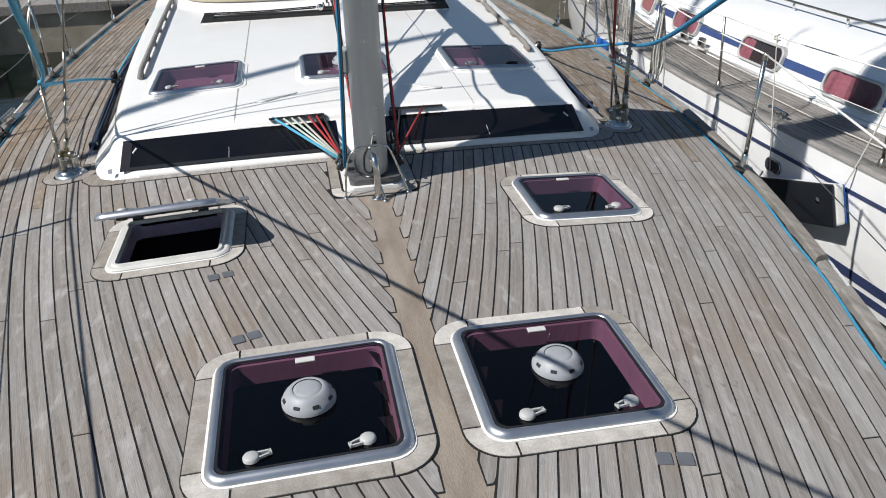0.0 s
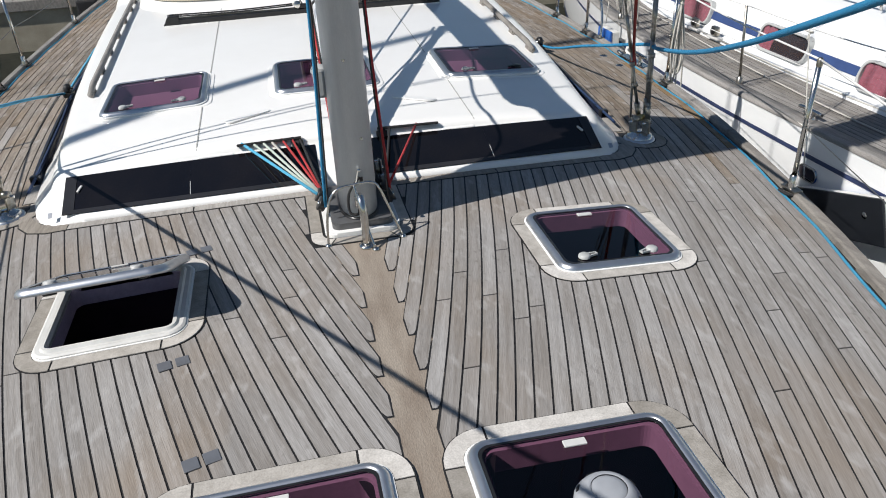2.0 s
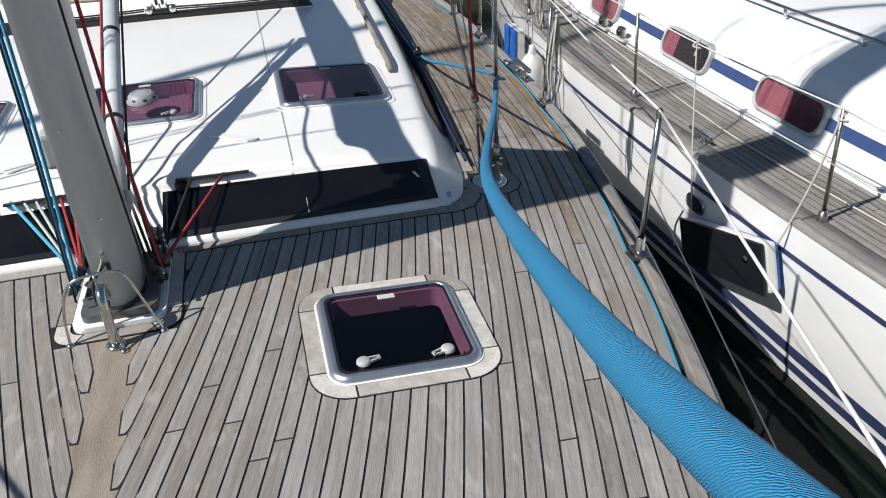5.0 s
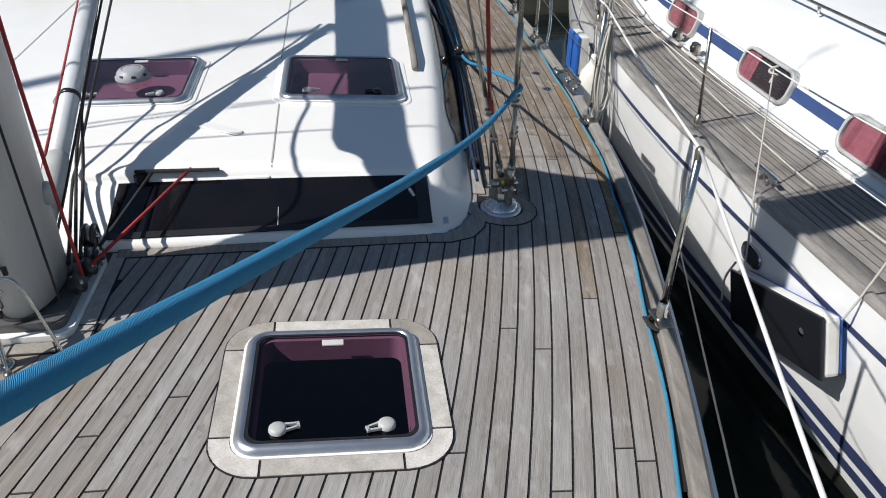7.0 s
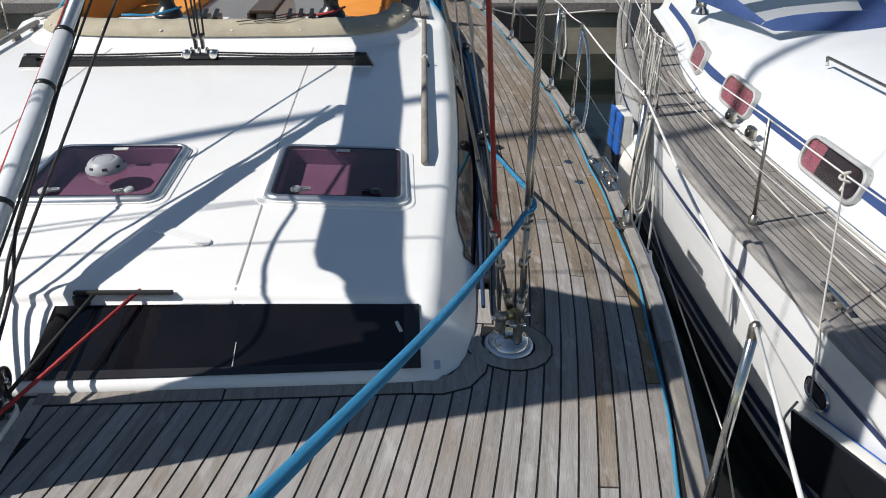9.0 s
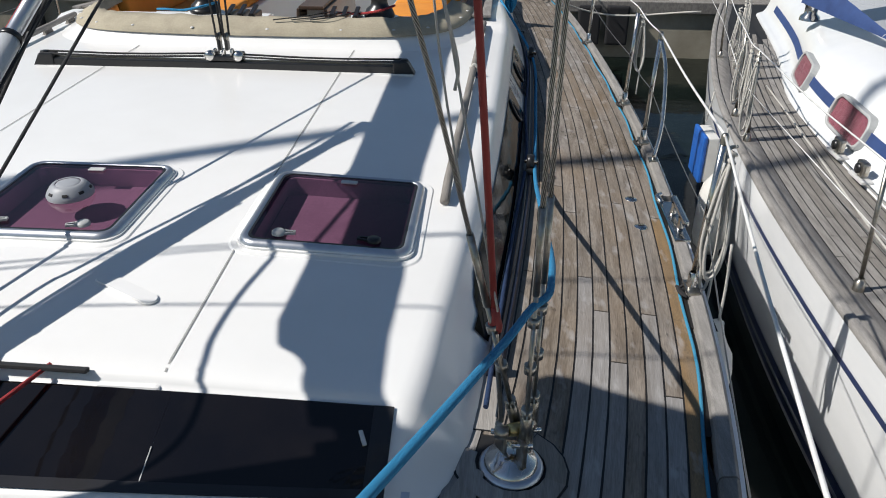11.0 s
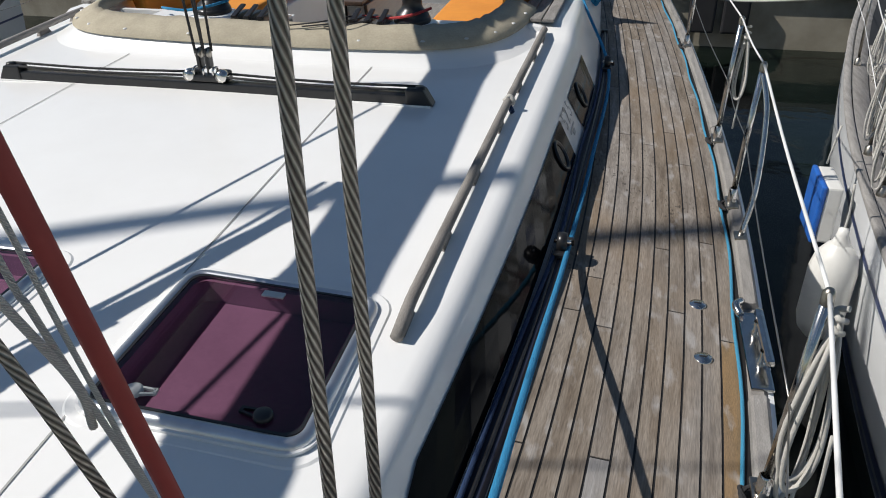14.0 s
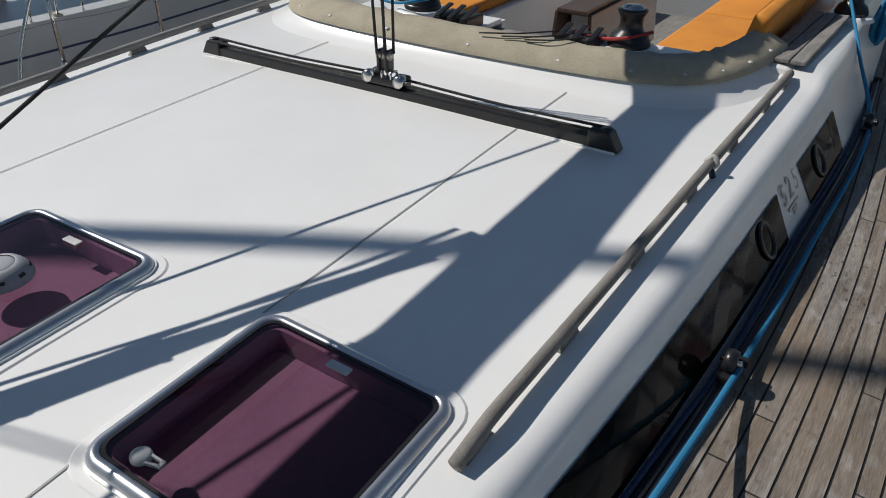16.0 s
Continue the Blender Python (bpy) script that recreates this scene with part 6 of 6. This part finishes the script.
# ---- the yacht on the far side ----
PX = -5.2
P_EDGE = knots([(1.8, 0.05), (2.6, 0.5), (3.8, 1.0), (5.5, 1.36), (7.5, 1.46), (9.5, 1.5), (12.5, 1.2)])
hull_shell("far_hull", lambda y: P_EDGE(y), 1.8, 12.5, lambda y: -0.5, GEL_GREY, "pale grey yacht hull with a navy line moored alongside", [(0.28, 0.305, NAVYSTRIPE)], offset=PX - 1.45)
fd = []
for s in (-1, 1):
    for y in [1.9 + 0.2 * k for k in range(53)]:
        fd.append((PX - 1.45 + s * P_EDGE(y), y, -0.498))
n = len(fd) // 2
tagged(pydata("far_deck", fd, [(k, k + 1, n + k + 1, n + k) for k in range(n - 1)], GEL_GREY), "pale deck of the far yacht", "deck", kind="structure")
for y in (6.2, 7.6, 9.0, 10.4):
    x = PX - 1.45 + P_EDGE(y) - 0.05
    st = thing("pushpit_hoop", "bent stainless guard rail hoop on the far yacht", "stanchion", (x, y, -0.5), "far yacht rails")
    part("hoop", tube([(0, -0.28, 0.0), (0.02, -0.26, 0.42), (0.03, -0.18, 0.58), (0.03, 0.18, 0.58), (0.02, 0.26, 0.42), (0, 0.28, 0.0)], 0.0125, 10, 5), STEEL, st)
    part("post", tube([(0, 0, 0), (0.03, 0, 0.58)], 0.0115, 8, curve=False), STEEL, st)
    part("foot", box((0.06, 0.08, 0.02), (0, 0, 0.01), 0.006), STEEL_DULL, st)
FX = -6.65
# unseen tall roll, added so that its shadow falls across this yacht
fs_ = thing("shade_headsail", "unseen furled headsail added on the far yacht to cast a shadow band", "sail", (0, 0, 0))
part("roll", tube([(FX, 2.03, -0.3), (FX, 2.11 + 0.27 * 14, 14.0)], 0.06, 12, curve=False), NAVY, fs_)
fm = thing("far_cover", "navy canvas sail cover on the far yacht", "canvas", (PX - 1.0, 9.0, -0.33))
part("cover", tube([(0, -2.2, 0.25), (0.0, -1, 0.32), (0.0, 1, 0.32), (0.0, 2.4, 0.28)], lambda f: 0.22 + 0.05 * math.sin(3 * f), 14, 6), NAVY, fm)
part("crutch", box((0.1, 0.1, 0.35), (0, 0, 0.0), 0.01), STEEL_DULL, fm)

# ---- pontoon behind the sterns ----
quay = thing("pontoon", "grey plank pontoon on concrete floats behind the sterns", "pontoon", kind="structure")
part("float_body", box((60, 2.4, 0.9), (0, 15.6, -1.02), 0.03), CONCRETE, quay, "pale concrete float")
part("fascia", box((60, 0.08, 0.16), (0, 14.38, -0.60), 0.01), TEAK_OLD, quay, "weathered timber fascia")
for k in range(70):
    x = -10.5 + 0.3 * k
    part("board", box((0.29, 2.4, 0.03), (x, 15.6, -0.55), 0.004), TEAK_OLD, quay)
for x in (2.2, 2.9, 3.3, -3.2, -5.4):
    part("rubber_fender", box((0.32, 0.1, 0.55), (x, 14.31, -0.85), 0.03), BLACK_MATT, quay, "black rubber dock fender")
for k, pts in enumerate(([(1.75, 13.1, 0.05), (2.4, 13.6, 0.10), (3.3, 13.7, 0.08), (4.3, 13.2, -0.25)], [(1.8, 13.0, -0.1), (3.0, 13.8, -0.6), (4.2, 13.3, -0.45)], [(-2.0, 13.1, 0.0), (-3.2, 13.7, -0.05), (-4.2, 13.4, -0.2)])):
    rope("mooring_line", pts, 0.03 if k == 0 else 0.012, ROPE_BLACK if k != 1 else ROPE_WHITE, "dark mooring hose between the sterns" if k == 0 else "mooring line from the stern to the pontoon", "rope", group="mooring lines")
rope("stern_line", [(2.2, 12.6, 0.0), (2.7, 13.2, -0.12), (3.0, 14.4, -0.5)], 0.011, ROPE_WHITE, "white stern line to the pontoon", "rope", group="mooring lines")

# ---- deck planks: king plank, margin boards, then the laid planks ----
pydata("king_plank", [(sx2 * 0.135, y, deck_z(0.135) - 0.0019) for y in (-1.9, 1.2, 2.2, 3.3, 3.66) for sx2 in (-1, 1)], [(2 * k, 2 * k + 1, 2 * k + 3, 2 * k + 2) for k in range(4)], TEAK_KING, deck, "broad brownish king plank")
PW, CK = 0.059, 0.0035


def outline_slab(pts_in, pts_out, name, mat, parent, lift=0.004, low=-0.006):
    """A flat curved board between two lines of (x, y), on a slightly broader bed of black caulking."""
    if mat is not CAULK:
        wide_in, wide_out = [], []
        for k in range(len(pts_in)):
            p, q = Vector(pts_in[k]), Vector(pts_out[k])
            d = (q - p).normalized() * 0.0065
            wide_in.append(tuple(p))
            wide_out.append(tuple(q + d))
        for seq in (wide_in, wide_out):
            a, b = (Vector(seq[0]) - Vector(seq[1])).normalized() * 0.004, (Vector(seq[-1]) - Vector(seq[-2])).normalized() * 0.004
            seq[0], seq[-1] = tuple(Vector(seq[0]) + a), tuple(Vector(seq[-1]) + b)
        outline_slab(wide_in, wide_out, "caulking", CAULK, parent, min(lift - 0.0012, 0.002))
    vs, fs = [], []
    n = len(pts_in)
    for (a, b), (c, d) in zip(pts_in, pts_out):
        vs += [(a, b, deck_z(a) + low), (a, b, deck_z(a) + lift), (c, d, deck_z(c) + lift), (c, d, deck_z(c) + low)]
    for k in range(n - 1):
        for j in range(3):
            q = 4 * k + j
            fs.append((q, q + 4, q + 5, q + 1))
    fs += [(0, 1, 2, 3), (4 * n - 1, 4 * n - 2, 4 * n - 3, 4 * n - 4)]
    return pydata(name, vs, fs, mat, parent)


margin = thing("margin_boards", "grey teak margin boards round the coachroof", "margin board", kind="structure")
for s in (-1, 1):
    front = [(s * x, front_y(x, 4.35)) for x in (0.19, 0.45, 0.75)], [(s * x, front_y(x, 4.35) - 0.07) for x in (0.19, 0.45, 0.75)]
    outline_slab(*front, "board", TEAK, margin)
    outline_slab([(s * x, front_y(x, 4.35)) for x in (0.757, 1.05, 1.34)], [(s * x, front_y(x, 4.35) - 0.07) for x in (0.757, 1.05, 1.34)], "board", TEAK, margin)
    cin = [(1.345, 4.338), (1.415, 4.338), (1.475, 4.378), (1.532, 4.455), (1.575, 4.55)]
    cout = [(1.345, 4.272), (1.44, 4.275), (1.53, 4.315), (1.59, 4.40), (1.62, 4.53)]
    outline_slab([(s * a, b) for a, b in cin], [(s * a, b) for a, b in cout], "board", TEAK, margin)
    ringo = [(1.69 + 0.155 * math.cos(radians(a)), 4.57 + 0.155 * math.sin(radians(a))) for a in range(-200, 61, 20)]
    ringi = [(1.69 + 0.098 * math.cos(radians(a)), 4.57 + 0.098 * math.sin(radians(a))) for a in range(-200, 61, 20)]
    for i0, i1 in ((0, 5), (5, 9), (9, 13)):
        outline_slab([(s * a, b) for a, b in ringi[i0:i1 + 1]], [(s * a, b) for a, b in ringo[i0:i1 + 1]], "board", TEAK, margin, 0.0045)
    ya = [4.7 + 0.25 * k for k in range(20)]
    outline_slab([(s * (HOUSE(y) - 0.01), y) for y in ya], [(s * (HOUSE(y) + 0.058), y) for y in ya], "board", TEAK, margin, 0.003)
    pin, pout = 0.172, 0.222
    outline_slab([(s * pin, y) for y in (3.80, 4.0, 4.24)], [(s * pout, y) for y in (3.80, 4.0, 4.24)], "board", TEAK_PALE, margin, 0.003)
    arc_in = [(s * (pin - 0.05 + 0.05 * math.cos(radians(q))), 3.765 - 0.05 * math.sin(radians(q))) for q in range(0, 91, 15)]
    arc_out = [(s * (pout - 0.075 + 0.075 * math.cos(radians(q))), 3.74 - 0.075 * math.sin(radians(q))) for q in range(0, 91, 15)]
    outline_slab([(s * pin, 3.793)] + arc_in, [(s * pout, 3.793)] + arc_out, "board", TEAK_PALE, margin, 0.003)
    outline_slab([(s * 0.115, 3.715), (s * 0.004, 3.715)], [(s * 0.14, 3.665), (s * 0.004, 3.665)], "board", TEAK_PALE, margin, 0.003)
caulk_edge = []


def plank_ok(x, y):
    if in_hatch(x, y, -0.012):
        return False
    if abs(x) < HOUSE(y) - 0.012 and y > 4.33:
        return False
    if abs(x) < 0.215 and 3.672 < y < 4.33:
        return False
    if abs(x) < 1.36 and front_y(x, 4.35) - 0.055 < y < 4.4:
        return False
    return (abs(x) - 1.69) ** 2 + (y - 4.57) ** 2 > 0.115 ** 2


KX = 0.058
pieces = 0
prng = random.Random(11)
for s in (-1, 1):
    for i in range(40):
        def inner(y):
            return EDGE(y) - 0.078 - PW * (i + 1)
        runs, run = [], []
        for k in range(-95, 640):
            y = 0.02 * k
            xa = inner(y)
            lo, hi = max(xa, KX), xa + PW
            ok = hi - lo > 0.45 * PW and plank_ok(s * (max(xa, KX) + hi) / 2, y)
            if ok:
                run.append(y)
            elif run:
                runs.append(run)
                run = []
        if run:
            runs.append(run)
        for run in runs:
            y0, y1 = run[0], run[-1]
            if y1 - y0 < 0.05:
                continue
            cuts, y = [y0], y0 + 0.5 + 1.9 * prng.random()
            while y < y1 - 0.5:
                cuts.append(y)
                y += 1.7 + 0.9 * prng.random()
            cuts.append(y1)
            for a, b in zip(cuts, cuts[1:]):
                n = max(1, min(9, int((b - a) / 0.25) + 1))
                yy = [a + CK + (b - a - 2 * CK) * q / n for q in range(n + 1)]
                nib = inner(a) < KX
                if nib:
                    lo_y, hi_y = a, b
                    for _ in range(24):
                        mid_y = (lo_y + hi_y) / 2
                        lo_y, hi_y = (mid_y, hi_y) if inner(mid_y) < KX else (lo_y, mid_y)
                    yy = sorted(yy + [a + 0.012, a + 0.03, max(a + 0.04, min(lo_y, b - 0.01))])
                vs, fs = [], []
                for y in yy:
                    xa = max(inner(y), KX) + CK
                    xb = inner(y) + PW - CK
                    if nib and y < a + 0.02:
                        xb -= 0.008 if y < a + 0.008 else 0.003
                    vs += [(s * xa, y, deck_z(xa) - 0.006), (s * xa, y, deck_z(xa)), (s * xb, y, deck_z(xb)), (s * xb, y, deck_z(xb) - 0.006)]
                for q in range(len(yy) - 1):
                    for j in range(3):
                        w = 4 * q + j
                        fs.append((w, w + 4, w + 5, w + 1) if s > 0 else (w, w + 1, w + 5, w + 4))
                fs += [(0, 1, 2, 3) if s > 0 else (3, 2, 1, 0), tuple(range(len(vs) - 1, len(vs) - 5, -1))]
                brown = s > 0 and i == 0 and 4.5 < (a + b) / 2 < 6.4
                pk = pydata("plank", vs, fs, TEAK_BROWN if brown else (TEAK_SIDE if (a + b) / 2 > 5.0 else TEAK_PLANK), deck)
                uv = pk.data.uv_layers.new(name="UVMap")
                for lp in pk.data.loops:
                    x, y, z = vs[lp.vertex_index]
                    uv.data[lp.index].uv = (s * x - inner(y) + 0.37 * i + (3 if s > 0 else 0), y + 0.61 * i)
                pieces += 1
                if nib:
                    ya, xa, xb = a, KX, inner(a) + PW
                    caulk_edge.append([(s * (xa - 0.001), ya - 0.004), (s * (xb - 0.004), ya - 0.004), (s * (inner(ya + 0.35) + PW), ya + 0.35), (s * max(KX - 0.003, inner(ya + 0.35) - 0.001), ya + 0.35), (s * (KX - 0.003), ya + 0.1)])
vs, fs = [], []
for poly in caulk_edge:
    fs.append(tuple(range(len(vs), len(vs) + len(poly))))
    vs += [(x, y, deck_z(x) - 0.0012) for x, y in poly]
pydata("nib_caulking", vs, fs, CAULK, deck)

# planks of the neighbouring side deck
for i in range(11):
    for a, b in ((-1.2, 1.5), (1.5, 4.1), (4.1, 6.4), (6.4, 8.7), (8.7, 11.0)):
        a, b = a + 0.23 * (i % 3), b + 0.23 * (i % 3)
        vs, fs = [], []
        yy = [a + 0.003 + (b - a - 0.006) * q / 6 for q in range(7)]
        for y in yy:
            x0 = NB_EDGE(y) + 0.160 + 0.05 * i
            vs += [(x0 + 0.004, y, NBZ - 0.004), (x0 + 0.004, y, NBZ + 0.001), (x0 + 0.046, y, NBZ + 0.001), (x0 + 0.046, y, NBZ - 0.004)]
        for q in range(6):
            for j in range(3):
                w = 4 * q + j
                fs.append((w, w + 4, w + 5, w + 1))
        pydata("plank", vs, fs, TEAK_OLD, nbdeck)
